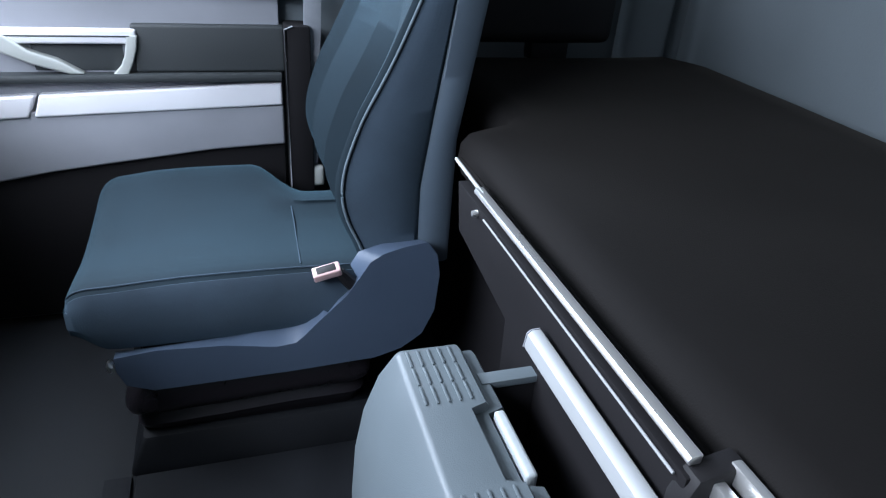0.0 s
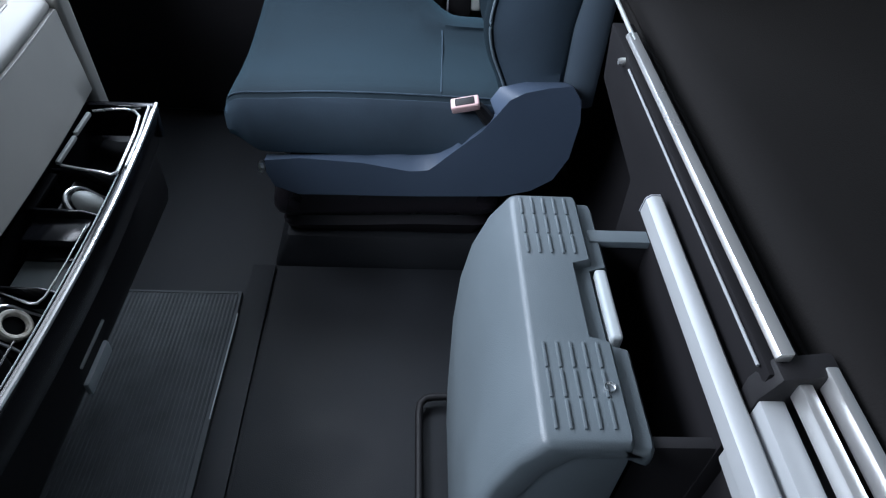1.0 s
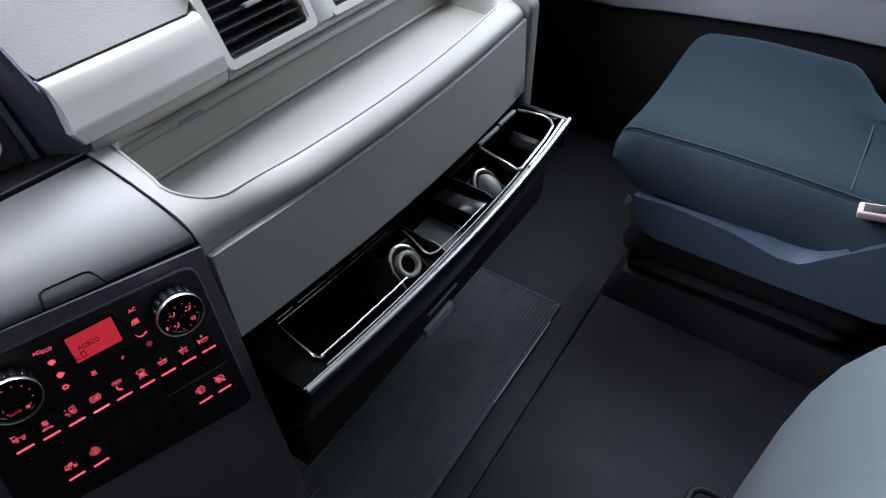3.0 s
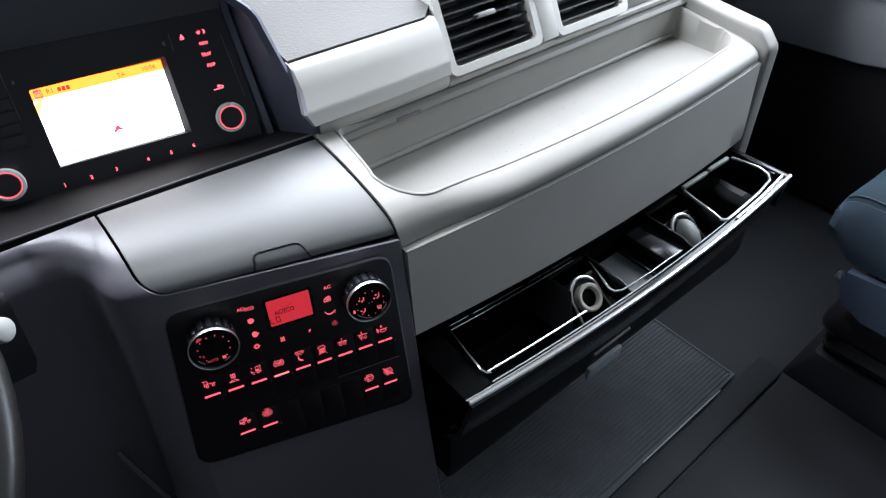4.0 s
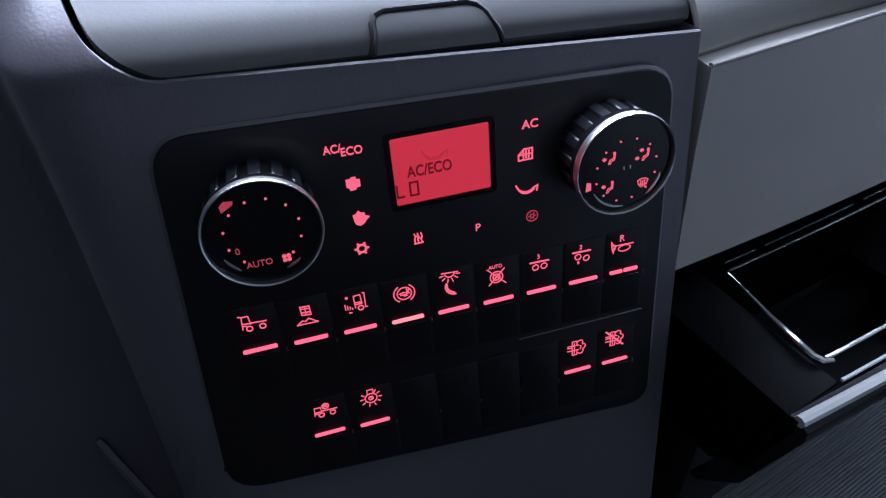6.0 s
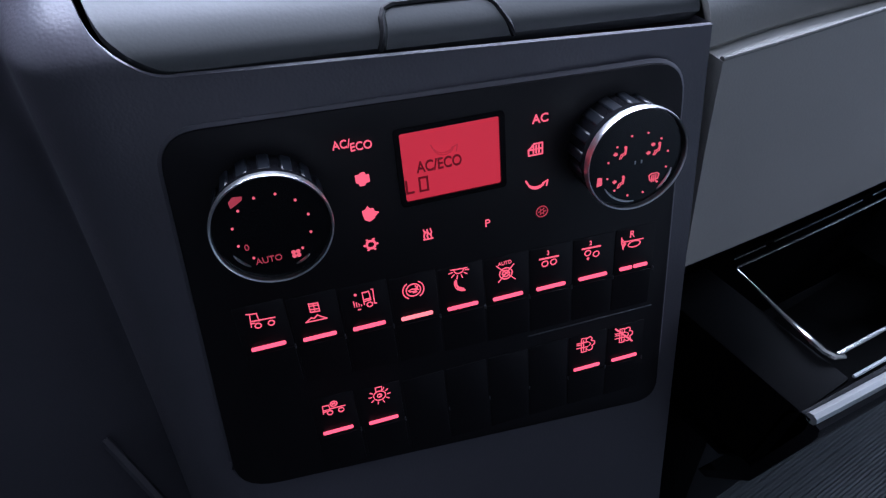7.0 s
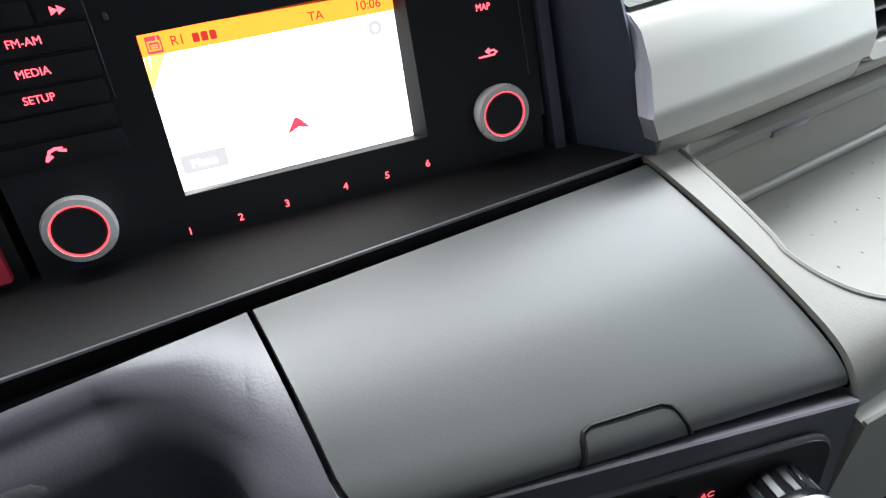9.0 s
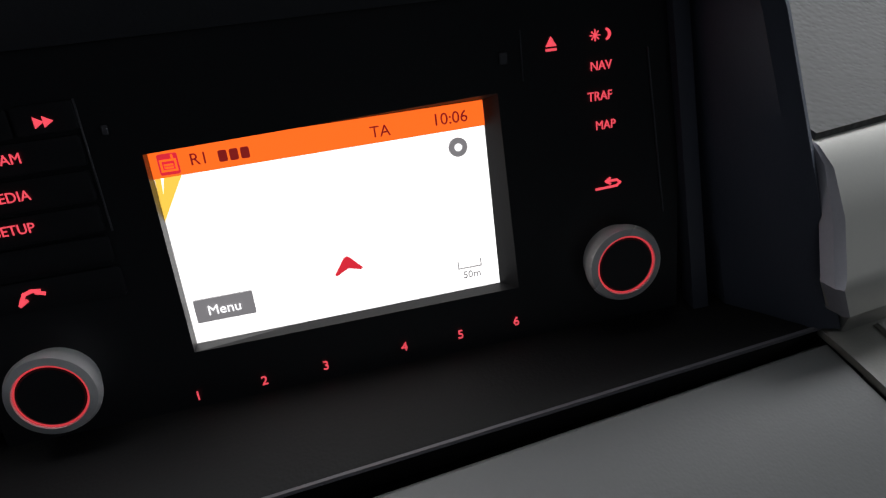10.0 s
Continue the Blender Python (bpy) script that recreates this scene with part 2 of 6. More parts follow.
def lathe(prof, n=40, c=(0, 0), ring=False):
    bm = bmesh.new()
    rings = []
    for r, y in prof:
        rings.append([bm.verts.new((c[0] + r * math.cos(2 * math.pi * i / n), y, c[1] + r * math.sin(2 * math.pi * i / n))) for i in range(n)])
    for a, b in zip(rings, rings[1:] + ([rings[0]] if ring else [])):
        for i in range(n):
            bm.faces.new((a[i], a[(i + 1) % n], b[(i + 1) % n], b[i]))
    bmesh.ops.remove_doubles(bm, verts=bm.verts[:], dist=1e-6)
    return bm


def tube(pts, r, n=10, closed=False):
    bm = bmesh.new()
    pts = [Vector(p) for p in pts]
    rings = []
    k = len(pts)
    for i, p in enumerate(pts):
        if closed:
            d = pts[(i + 1) % k] - pts[i - 1]
        else:
            d = pts[min(i + 1, k - 1)] - pts[max(i - 1, 0)]
        q = d.to_track_quat("Z", "Y")
        rr = r[i] if isinstance(r, (list, tuple)) else r
        rings.append([bm.verts.new(p + q @ Vector((rr * math.cos(2 * math.pi * j / n), rr * math.sin(2 * math.pi * j / n), 0))) for j in range(n)])
    for a, b in zip(rings, rings[1:] + ([rings[0]] if closed else [])):
        for j in range(n):
            bm.faces.new((a[j], a[(j + 1) % n], b[(j + 1) % n], b[j]))
    if not closed:
        bm.faces.new(rings[0][::-1])
        bm.faces.new(rings[-1])
    return bm


def slab(grid, drop):
    """A sheet of points with depth: its underside lies by drop from it."""
    bm = bmesh.new()
    drop = Vector(drop)
    top = [[bm.verts.new(p) for p in row] for row in grid]
    low = [[bm.verts.new(Vector(p) + drop) for p in row] for row in grid]
    nr, nc = len(grid), len(grid[0])
    for i in range(nr - 1):
        for j in range(nc - 1):
            bm.faces.new((top[i][j], top[i][j + 1], top[i + 1][j + 1], top[i + 1][j]))
            bm.faces.new((low[i][j], low[i + 1][j], low[i + 1][j + 1], low[i][j + 1]))
    for i in range(nr - 1):
        for j, o in ((0, 0), (nc - 1, 1)):
            bm.faces.new((top[i][j], top[i + 1][j], low[i + 1][j], low[i][j]))
    for j in range(nc - 1):
        for i in (0, nr - 1):
            bm.faces.new((top[i][j], top[i][j + 1], low[i][j + 1], low[i][j]))
    return bm


def loft(loops):
    bm = bmesh.new()
    rings = [[bm.verts.new(p) for p in lp] for lp in loops]
    n = len(rings[0])
    for a, b in zip(rings, rings[1:]):
        for j in range(n):
            bm.faces.new((a[j], a[(j + 1) % n], b[(j + 1) % n], b[j]))
    bm.faces.new(rings[0][::-1])
    bm.faces.new(rings[-1])
    return bm


def frame_ring(outer, inner, y0, y1):
    """A plate with a hole; both outlines have the same number of points."""
    bm = bmesh.new()
    a = [[bm.verts.new((u, y, w)) for u, w in o] for o in (outer, inner) for y in (y0, y1)]
    n = len(outer)
    of, ob_, nf, nb = a
    for i in range(n):
        j = (i + 1) % n
        bm.faces.new((of[i], of[j], nf[j], nf[i]))
        bm.faces.new((ob_[i], nb[i], nb[j], ob_[j]))
        bm.faces.new((of[i], ob_[i], ob_[j], of[j]))
        bm.faces.new((nf[i], nf[j], nb[j], nb[i]))
    return bm


def join_bm(*bms):
    out = bmesh.new()
    for b in bms:
        me = bpy.data.meshes.new("tmp")
        b.to_mesh(me)
        b.free()
        out.from_mesh(me)
        bpy.data.meshes.remove(me)
    return out


def lettering(body, size, u, w, y, parent, material, name="lettering", slant=0.0, sx=1.0, bold=0.0):
    cu = bpy.data.curves.new("tmp", "FONT")
    cu.body, cu.size, cu.align_x, cu.align_y, cu.extrude, cu.shear, cu.resolution_u = body, size, "CENTER", "CENTER", 0.00015, slant, 4
    cu.offset = bold * size
    tmp = new("tmp", cu)
    bpy.context.view_layer.update()
    me = bpy.data.meshes.new_from_object(tmp.evaluated_get(bpy.context.evaluated_depsgraph_get()))
    bpy.data.objects.remove(tmp)
    bpy.data.curves.remove(cu)
    me.transform(Matrix.Translation((u, y, w)) @ Matrix.Rotation(radians(90), 4, "X") @ Matrix.Diagonal((sx, 1, 1, 1)))
    me.materials.clear()
    me.materials.append(material)
    ob = new(name, me)
    ob.parent = parent
    return ob


def strokes(lines, u, w, y, s, parent, material, name="symbol", th=0.09):
    """A small printed symbol of line strokes; points in units of s round (u, w)."""
    bm = bmesh.new()
    for ln in lines:
        for (a, b), (c, d) in zip(ln, ln[1:]):
            p, q = Vector((u + a * s, w + b * s)), Vector((u + c * s, w + d * s))
            t = (q - p)
            if t.length < 1e-7:
                continue
            t = t.normalized() * th * s * 0.5
            nrm = Vector((-t.y, t.x))
            p, q = p - t, q + t
            vs = []
            for yy in (y, y + 0.0003):
                vs.append([bm.verts.new((k.x, yy, k.y)) for k in (p + nrm, p - nrm, q - nrm, q + nrm)])
            f, g = vs
            bm.faces.new(f)
            for i in range(4):
                bm.faces.new((f[i], g[i], g[(i + 1) % 4], f[(i + 1) % 4]))
    return part(name, bm, material, parent)


def arc(cx, cy, r, a0=0, a1=360, n=14):
    return [(cx + r * math.cos(radians(a0 + (a1 - a0) * i / n)), cy + r * math.sin(radians(a0 + (a1 - a0) * i / n))) for i in range(n + 1)]


def smooth01(a):
    a = max(0.0, min(1.0, a))
    return a * a * (3 - 2 * a)


def catmull(pts, tau):
    i = min(len(pts) - 2, max(0, int(tau)))
    u = tau - i
    p0, p1, p2, p3 = pts[max(0, i - 1)], pts[i], pts[i + 1], pts[min(len(pts) - 1, i + 2)]
    return 0.5 * (2 * p1 + (p2 - p0) * u + (2 * p0 - 5 * p1 + 4 * p2 - p3) * u * u + (3 * p1 - p0 - 3 * p2 + p3) * u ** 3)


# ---- the cab's shell ----
def structure(name, bm, material, label):
    return tagged(new(name, mesh_of(name, bm, material)), label, "", "", "structure")


X0, X1, Y0, Y1, ZT = -0.78, 1.50, -1.02, 1.28, 1.95
structure("floor", box(X0, X1, Y0, Y1, -0.06, -0.002, 0), RUBBER, "black rubber-covered cab floor, slightly dusty")
structure("ceiling", box(X0, X1, Y0, Y1, ZT, ZT + 0.04, 0), ROOF, "pale grey felt roof lining of the cab")
structure("wall_rear", box(X0, X1, Y0 - 0.04, Y0, 0, ZT, 0), WALL, "blue-grey felt rear wall behind the bunk")
# front: below and above the windscreen
structure("wall_front", join_bm(box(X0, X1, Y1, Y1 + 0.04, 0, 1.02, 0), box(X0, X1, Y1, Y1 + 0.04, 1.74, ZT, 0)), WALL, "dark front bulkhead under and over the windscreen")
# right side: door window between y 0.02 and 0.95
structure("wall_right", join_bm(box(X1, X1 + 0.04, Y0, 0.02, 0, ZT, 0), box(X1, X1 + 0.04, 0.02, 0.95, 0, 0.86, 0), box(X1, X1 + 0.04, 0.02, 0.95, 1.5, ZT, 0),
                                box(X1, X1 + 0.04, 0.95, Y1, 0, ZT, 0)), WALL, "blue-grey lined side wall of the cab with the door opening")
# unseen left side: windowless and dark, added to block daylight and cut bounce
structure("wall_left", box(X0 - 0.04, X0, Y0, Y1, 0, ZT, 0), DOOR_D, "unseen plain dark side wall, added to keep light off the driver's side")

# ---- floor pieces ----
part_floor = thing("floor_tray", "black rubber floor sheet with a raised edge", "floor mat")
part("tray_sheet", box(-0.5, 0.884, -0.10, 0.438, -0.001, 0.010, 0.004), RUBBER, part_floor)
part("tray_border", extrude_loop([(-0.5, 0.443, -0.001), (0.886, 0.446, -0.001), (0.886, 0.496, -0.001), (-0.5, 0.486, -0.001)], (0, 0, 0.010), 0.003), RUBBER, part_floor)
ribbed_mat = thing("rubber_mat", "dark grey rubber mat with fine ribs along its edges", "floor mat")
part("mat_sheet", extrude_loop([(0.10, 0.494, -0.001), (0.806, 0.503, -0.001), (0.79, 0.76, -0.001), (0.10, 0.78, -0.001)], (0, 0, 0.011), 0.003), MATR, ribbed_mat)
ridges = []
for i in range(31):
    y = 0.5085 + 0.0080 * i
    ridges += [(y, 0.0098), (y + 0.0018, 0.0122), (y + 0.0042, 0.0122), (y + 0.0060, 0.0098)]
tagged(part("ribs", prism_x(ridges + [(0.7565, 0.0098), (0.7565, 0.004), (0.5085, 0.004)], 0.12, 0.7955), MATR, ribbed_mat), kind="stuff")
part("end_strip", box(0.7962, 0.8015, 0.512, 0.745, 0.0095, 0.0128, 0.001), MATR, ribbed_mat)
part("pale_edge", box(0.50, 0.745, 0.4992, 0.5018, 0.0100, 0.0118, 0.0006, 1), BOX_PALE, ribbed_mat, "pale strip along part of the mat's rim")
tube_pts = [(0.30, 0.128, 0.03), (0.50, 0.130, 0.03), (0.525, 0.128, 0.03), (0.537, 0.118, 0.03), (0.541, 0.10, 0.03), (0.542, 0.05, 0.03), (0.542, 0.02, 0.03)]
tagged(new("floor_bar", mesh_of("floor_bar", tube(tube_pts, 0.007), BLACK)), "bent black tube bar lying on the floor before the drawer", "bar")

# ---- bunk ----
bunk = thing("bunk_base", "black bunk base with aluminium edge rails", "bunk")
part("front_board", extrude_loop([(0.148, -0.112, 0.0), (0.47, -0.112, 0.0), (0.50, -0.112, 0.575), (0.70, -0.112, 0.600), (0.72, -0.112, 0.672), (0.148, -0.112, 0.672)], (0, -0.03, 0), 0.003), LEDGE, bunk)
part("front_board", box(0.148, 1.46, -0.30, -0.262, 0.0, 0.600, 0.004), LEDGE, bunk)
part("front_board", box(X0 + 0.01, 0.140, -0.19, -0.118, 0.0, 0.640, 0.004), LEDGE, bunk)
part("deck", box(X0 + 0.01, 1.46, Y0 + 0.01, -0.302, 0.52, 0.60, 0.004), BLACK, bunk)
part("deck", box(X0 + 0.01, 0.86, -0.301, -0.191, 0.575, 0.60, 0.004), LEDGE, bunk)
part("edge_rail", extrude_loop([(0.155, -0.128, 0.678), (0.155, -0.117, 0.678), (0.155, -0.1145, 0.682), (0.155, -0.117, 0.687), (0.155, -0.128, 0.688)], (0.505, 0, 0), 0.0015), ALU, bunk, "bright aluminium edge rail")
part("rail_rod", tube([(0.64, -0.122, 0.685), (0.77, -0.124, 0.686)], 0.003), PALE, bunk)
part("lower_bead", tube([(0.16, -0.1095, 0.667), (0.60, -0.1095, 0.667)], 0.0015, 8), STRIP, bunk)
part("bolt", lathe([(0.0, -0.104), (0.004, -0.104), (0.005, -0.108), (0.005, -0.113)], 12, (0.63, 0.662)), ALU, bunk)
for nm, y0, y1, z0, z1 in (("edge_rail", -0.1415, -0.131, 0.655, 0.672), ("edge_rail", -0.1585, -0.149, 0.665, 0.684)):
    part(nm, box(X0 + 0.02, 0.148, y0, y1, z0, z1, 0.002), ALU, bunk)
part("cover_plate", box(X0 + 0.02, 0.142, -0.130, -0.110, 0.560, 0.650, 0.003), STRIP, bunk, "silver cover plate")
end_cap = [(-0.110, 0.60), (-0.108, 0.650), (-0.118, 0.676), (-0.160, 0.684), (-0.165, 0.60)]
part("end_cap", prism_x(end_cap, 0.140, 0.162, 0.004), BLACK, bunk)
strip_prof = [(-0.106, 0.618), (-0.106, 0.637), (-0.103, 0.641), (-0.093, 0.6405), (-0.088, 0.636), (-0.086, 0.618)]
cover_strip = thing("cover_strip", "satin silver cover strip over the open drawer", "trim strip")
part("strip", prism_x(strip_prof, X0 + 0.05, 0.3905, 0.003), STRIP, cover_strip)
part("end_cap", prism_x([(y, z - 0.0004) for y, z in strip_prof], 0.3907, 0.3925, 0.0006), DOOR_G, cover_strip, "grey end cap")

rows = []
prof = [(-0.185, 0.605), (-0.168, 0.625), (-0.160, 0.65), (-0.163, 0.675), (-0.178, 0.692), (-0.205, 0.698), (-0.26, 0.699)]
prof += [(-0.26 - 0.67 * k / 12, 0.699 - 0.004 * math.sin(math.pi * k / 12)) for k in range(1, 13)] + [(-0.955, 0.69), (-0.962, 0.66), (-0.962, 0.605)]
for i in range(61):
    x = -0.74 + (1.40 + 0.74) * i / 60
    edge = smooth01((1.40 - x) / 0.03) * smooth01((x + 0.74) / 0.03)
    cut = max(0.0, x - 1.22) * 0.62
    back = 0.095 * smooth01((x - 0.865) / 0.045)
    rows.append([(x, max(y, -0.962 + cut) - back * smooth01((y + 0.34) / 0.14), 0.605 + (z - 0.605) * (0.72 + 0.28 * edge) + 0.002 * noise.noise((x * 5, y * 6, 0.3))) for y, z in prof])
bed = thing("mattress", "dark brown-black fabric bunk mattress with rounded front edge", "mattress")
part("cover", slab(rows, (0, 0, -0.004)), MATTRESS, bed)
part("seam", tube([(-0.72 + 1.57 * i / 40, -0.1595, 0.655 + 0.001 * math.sin(i * 1.7)) for i in range(41)], 0.0022, 6), MATTRESS, bed, "stitched front seam")
# dark block of unknown use, given the shape of a pad on a stem
backrest = thing("padded_block", "black padded block on a stem at the end of the bunk", "backrest")
part("pad", box(1.33, 1.44, -0.70, -0.30, 0.735, 1.02, 0.03, 4), BLACK, backrest)
part("stem", box(1.36, 1.41, -0.60, -0.50, 0.69, 0.745, 0.01), BLACK, backrest)
part("pillar_panel", box(1.455, 1.497, -0.95, -0.80, 0.60, 1.9, 0.02, 3), WALL, bunk)

# ---- open drawer under the bunk ----
drawer = thing("pull_out_drawer", "open grey plastic pull-out drawer with ribbed top edge", "drawer")
fr = []
front_prof = [(-0.038, 0.560), (-0.038, 0.574), (-0.034, 0.580), (0.0355, 0.580), (0.0400, 0.5788), (0.0430, 0.5755), (0.062, 0.545), (0.078, 0.50), (0.088, 0.44), (0.092, 0.36), (0.090, 0.20), (0.086, 0.10), (0.08, 0.055)]
xs = [0.140, 0.142, 0.147, 0.155, 0.17, 0.24, 0.247, 0.253, 0.26, 0.30, 0.345, 0.350, 0.356, 0.362, 0.40, 0.43, 0.45, 0.457, 0.461, 0.463]
for x in xs:
    e = min(1.0, min(x - 0.140, 0.463 - x) / 0.012)
    inset = 0.007 * (1 - math.sqrt(max(0.0, 1 - (1 - e) ** 2)))
    notch = 0.022 if 0.2525 < x < 0.351 else 0.0
    fr.append([(x, max(y, -0.038 + notch) - inset * (1 if y > 0 else -1) * (abs(y) > 0.03), z - inset * (z > 0.57)) for y, z in front_prof])
part("front_panel", slab(fr, (0, -0.02, -0.012)), BOX, drawer)
part("near_side", extrude_loop([(0.141, -0.036, 0.572), (0.141, 0.036, 0.572), (0.141, 0.060, 0.53), (0.141, 0.086, 0.40), (0.141, 0.084, 0.07), (0.141, -0.036, 0.07)], (0.012, 0, 0), 0.003), BOX, drawer)
part("far_side", extrude_loop([(0.450, -0.036, 0.572), (0.450, 0.036, 0.572), (0.450, 0.060, 0.53), (0.450, 0.080, 0.40), (0.450, 0.076, 0.07), (0.450, -0.036, 0.07)], (0.012, 0, 0), 0.003), BOX, drawer)
part("back_board", box(0.152, 0.452, -0.042, -0.034, 0.07, 0.552, 0.003), BLACK, drawer)
for x0, x1 in ((0.154, 0.247), (0.362, 0.455)):
    for i in range(5):
        y = 0.029 - i * 0.0125
        n = 3
        for k in range(n):
            a = x0 + (x1 - x0) * k / n
            part("rib", box(a + 0.001, a + (x1 - x0) / n - 0.0015, y - 0.0013, y + 0.0013, 0.5785, 0.5822, 0.0009, 2), BOX, drawer)
part("latch", box(0.256, 0.347, -0.052, -0.040, 0.545, 0.575, 0.004, 3), BOX_PALE, drawer, "pale grey latch bar")
part("latch_recess", box(0.252, 0.351, -0.034, -0.014, 0.553, 0.562, 0.002), BOX, drawer)
part("side_wall", box(0.398, 0.410, -0.50, -0.045, 0.30, 0.560, 0.003), BLACK, drawer)
part("wall_cap", box(0.394, 0.413, -0.50, -0.044, 0.560, 0.570, 0.002), BOX, drawer)
part("side_wall", box(0.150, 0.162, -0.50, -0.045, 0.30, 0.560, 0.003), BLACK, drawer)
part("bottom", box(0.150, 0.412, -0.50, -0.04, 0.29, 0.302, 0.002), BLACK, drawer)
part("lock", lathe([(0.0, 0.0005), (0.004, 0.0005), (0.005, 0.0), (0.005, -0.003)], 14), CHROME, drawer, "small lock", Matrix.Translation((0.196, -0.024, 0.5803)) @ Matrix.Rotation(radians(-90), 4, "X"))
part("seam", tube([(0.139, 0.0885, 0.43), (0.139, 0.0895, 0.30), (0.139, 0.088, 0.12)], 0.002, 6), BOX, drawer)

# ---- passenger seat ----
seat = thing("suspension_seat", "blue-grey fabric suspension passenger seat with plastic side shield", "truck seat")


def cushion_section(y):
    """Section across the cushion at y: from the near lower edge over the top to the far one."""
    far = 1.452 - 0.115 * smooth01((0.175 - y) / 0.12)
    lift = smooth01((y - 0.05) / 0.10) * (1 - 0.5 * smooth01((y - 0.38) / 0.1))
    f = max(0.0, (y - 0.455) / 0.053)
    drop = 0.044 * (1 - math.sqrt(max(0.0, 1 - min(1.0, f) ** 2))) + 0.004 * smooth01((y - 0.3) / 0.15)
    low = 0.276 + 0.030 * smooth01((y - 0.44) / 0.06)
    tuck = 0.016 * f * f
    zt = 0.413 + 0.004 * math.sin(math.pi * max(0.0, min(1.0, y / 0.45))) - drop
    out = [(0.950 + tuck, low), (0.934 + tuck, low + 0.004), (0.926 + tuck, low + 0.022), (0.922 + tuck, 0.330), (0.923 + tuck, 0.365), (0.926 + tuck, zt - 0.020),
           (0.931 + tuck, zt - 0.008), (0.942 + tuck, zt - 0.001), (0.965, zt + 0.001), (1.01, zt - 0.003), (1.08, zt - 0.011), (1.15, zt - 0.013), (1.22, zt - 0.010)]
    edge = [(far - 0.20, -0.006), (far - 0.13, 0.000), (far - 0.10, 0.010 * lift), (far - 0.065, 0.017 * lift), (far - 0.035, 0.014 * lift - 0.002), (far - 0.014, -0.006 + 0.006 * lift), (far - 0.004, -0.022), (far, -0.05), (far, -0.085)]
    sink = 0.030 * smooth01((0.17 - y) / 0.11)
    out += [(max(1.225, x), zt + dz - sink * smooth01((x - 1.22) / 0.2)) for x, dz in edge] + [(far - 0.006, low + 0.01), (far - 0.03, low)]
    return [(x - (0.010 * f * f if x > 1.3 else 0), y, z) for x, z in out]


CUSH_Y = [-0.07 + 0.02 * i for i in range(27)] + [0.462, 0.472, 0.482, 0.490, 0.497, 0.502, 0.506, 0.508]
sections = [cushion_section(y) for y in CUSH_Y]
last_sec = sections[-1]
mx, mz = sum(p[0] for p in last_sec) / len(last_sec), sum(p[2] for p in last_sec) / len(last_sec)
for k, dy in ((0.97, 0.0015), (0.9, 0.0025), (0.6, 0.003)):
    sections.append([(mx + (x - mx) * k, y + dy, mz + (z - mz) * k) for x, y, z in last_sec])
part("cushion", loft(sections), SEAT, seat)
near = []
for sec in sections[3:-3]:
    near.append([(sec[i][0] - 0.0012, sec[i][1], sec[i][2]) for i in range(1, 7)])
part("cushion_side", slab(near, (0.004, 0, 0)), SEAT_DARK, seat, "dark fabric side of the cushion")
part("cushion_seam", tube([(sec[7][0] - 0.003, sec[7][1], sec[7][2] + 0.0006) for sec in sections[3:-5]], 0.0016, 6), SEAT_DARK, seat)
part("cross_seam", tube([(x, 0.100 + 0.004 * math.sin(9 * x), 0.4165 - 0.011 * smooth01((x - 0.96) / 0.12)) for x in [0.95 + 0.27 * i / 16 for i in range(17)]], 0.0014, 6), SEAT_DARK, seat)
# backrest: sections in plan, going up
FRONT = [Vector(p) for p in ((0.40, -0.012), (0.45, 0.004), (0.50, 0.026), (0.55, 0.037), (0.60, 0.033), (0.65, 0.018), (0.70, -0.002), (0.75, -0.028), (0.80, -0.053), (0.85, -0.075), (0.90, -0.096), (0.95, -0.115), (1.0, -0.133), (1.06, -0.155))]
loops = []
for i in range(61):
    p = catmull(FRONT, 13 * i / 60)
    z, yf = p.x, p.y
    yc = -0.050 - 0.16 * (z - 0.57) - 0.03 * smooth01((0.5 - z) / 0.1)
    yf = max(yf, yc)
    wide = 0.245 - 0.09 * smooth01((z - 0.90) / 0.18)
    rear = -0.190 - 0.15 * max(0.0, z - 0.65)
    near, far = [], []
    for u, w, d in ((1.0, 0.0, -0.075), (1.0, 1.0, -0.036), (0.996, 1.0, -0.016), (0.984, 1.0, -0.005), (0.962, 1.0, 0.0), (0.93, 0.97, 0.0), (0.87, 0.84, 0.0), (0.79, 0.60, 0.0), (0.71, 0.33, 0.0), (0.64, 0.12, 0.0), (0.57, 0.02, 0.0), (0.38, 0.0, 0.0)):
        y = (yc + (yf - yc) * w + d) if w > 0 else yf + d
        near.append((1.185 - u * wide, max(y, rear + 0.03), z))
        far.append((1.185 + u * wide, max(y, rear + 0.03), z))
    loops.append(near + [(1.185, yc, z)] + far[::-1] + [(1.185 + q * wide, rear + (0.02 if abs(q) > 0.95 else 0), z) for q in (0.99, 0.9, 0.5, 0, -0.5, -0.9, -0.99)])
top = loops[-1]
cap = [[((q[0] - 1.185) * k + 1.185, (q[1] + 0.19) * k - 0.19, 1.06 + h) for q in top] for k, h in ((0.93, 0.012), (0.75, 0.022), (0.4, 0.028))]
part("backrest", loft(loops + cap), SEAT, seat)
side_rows, shell_rows = [], []
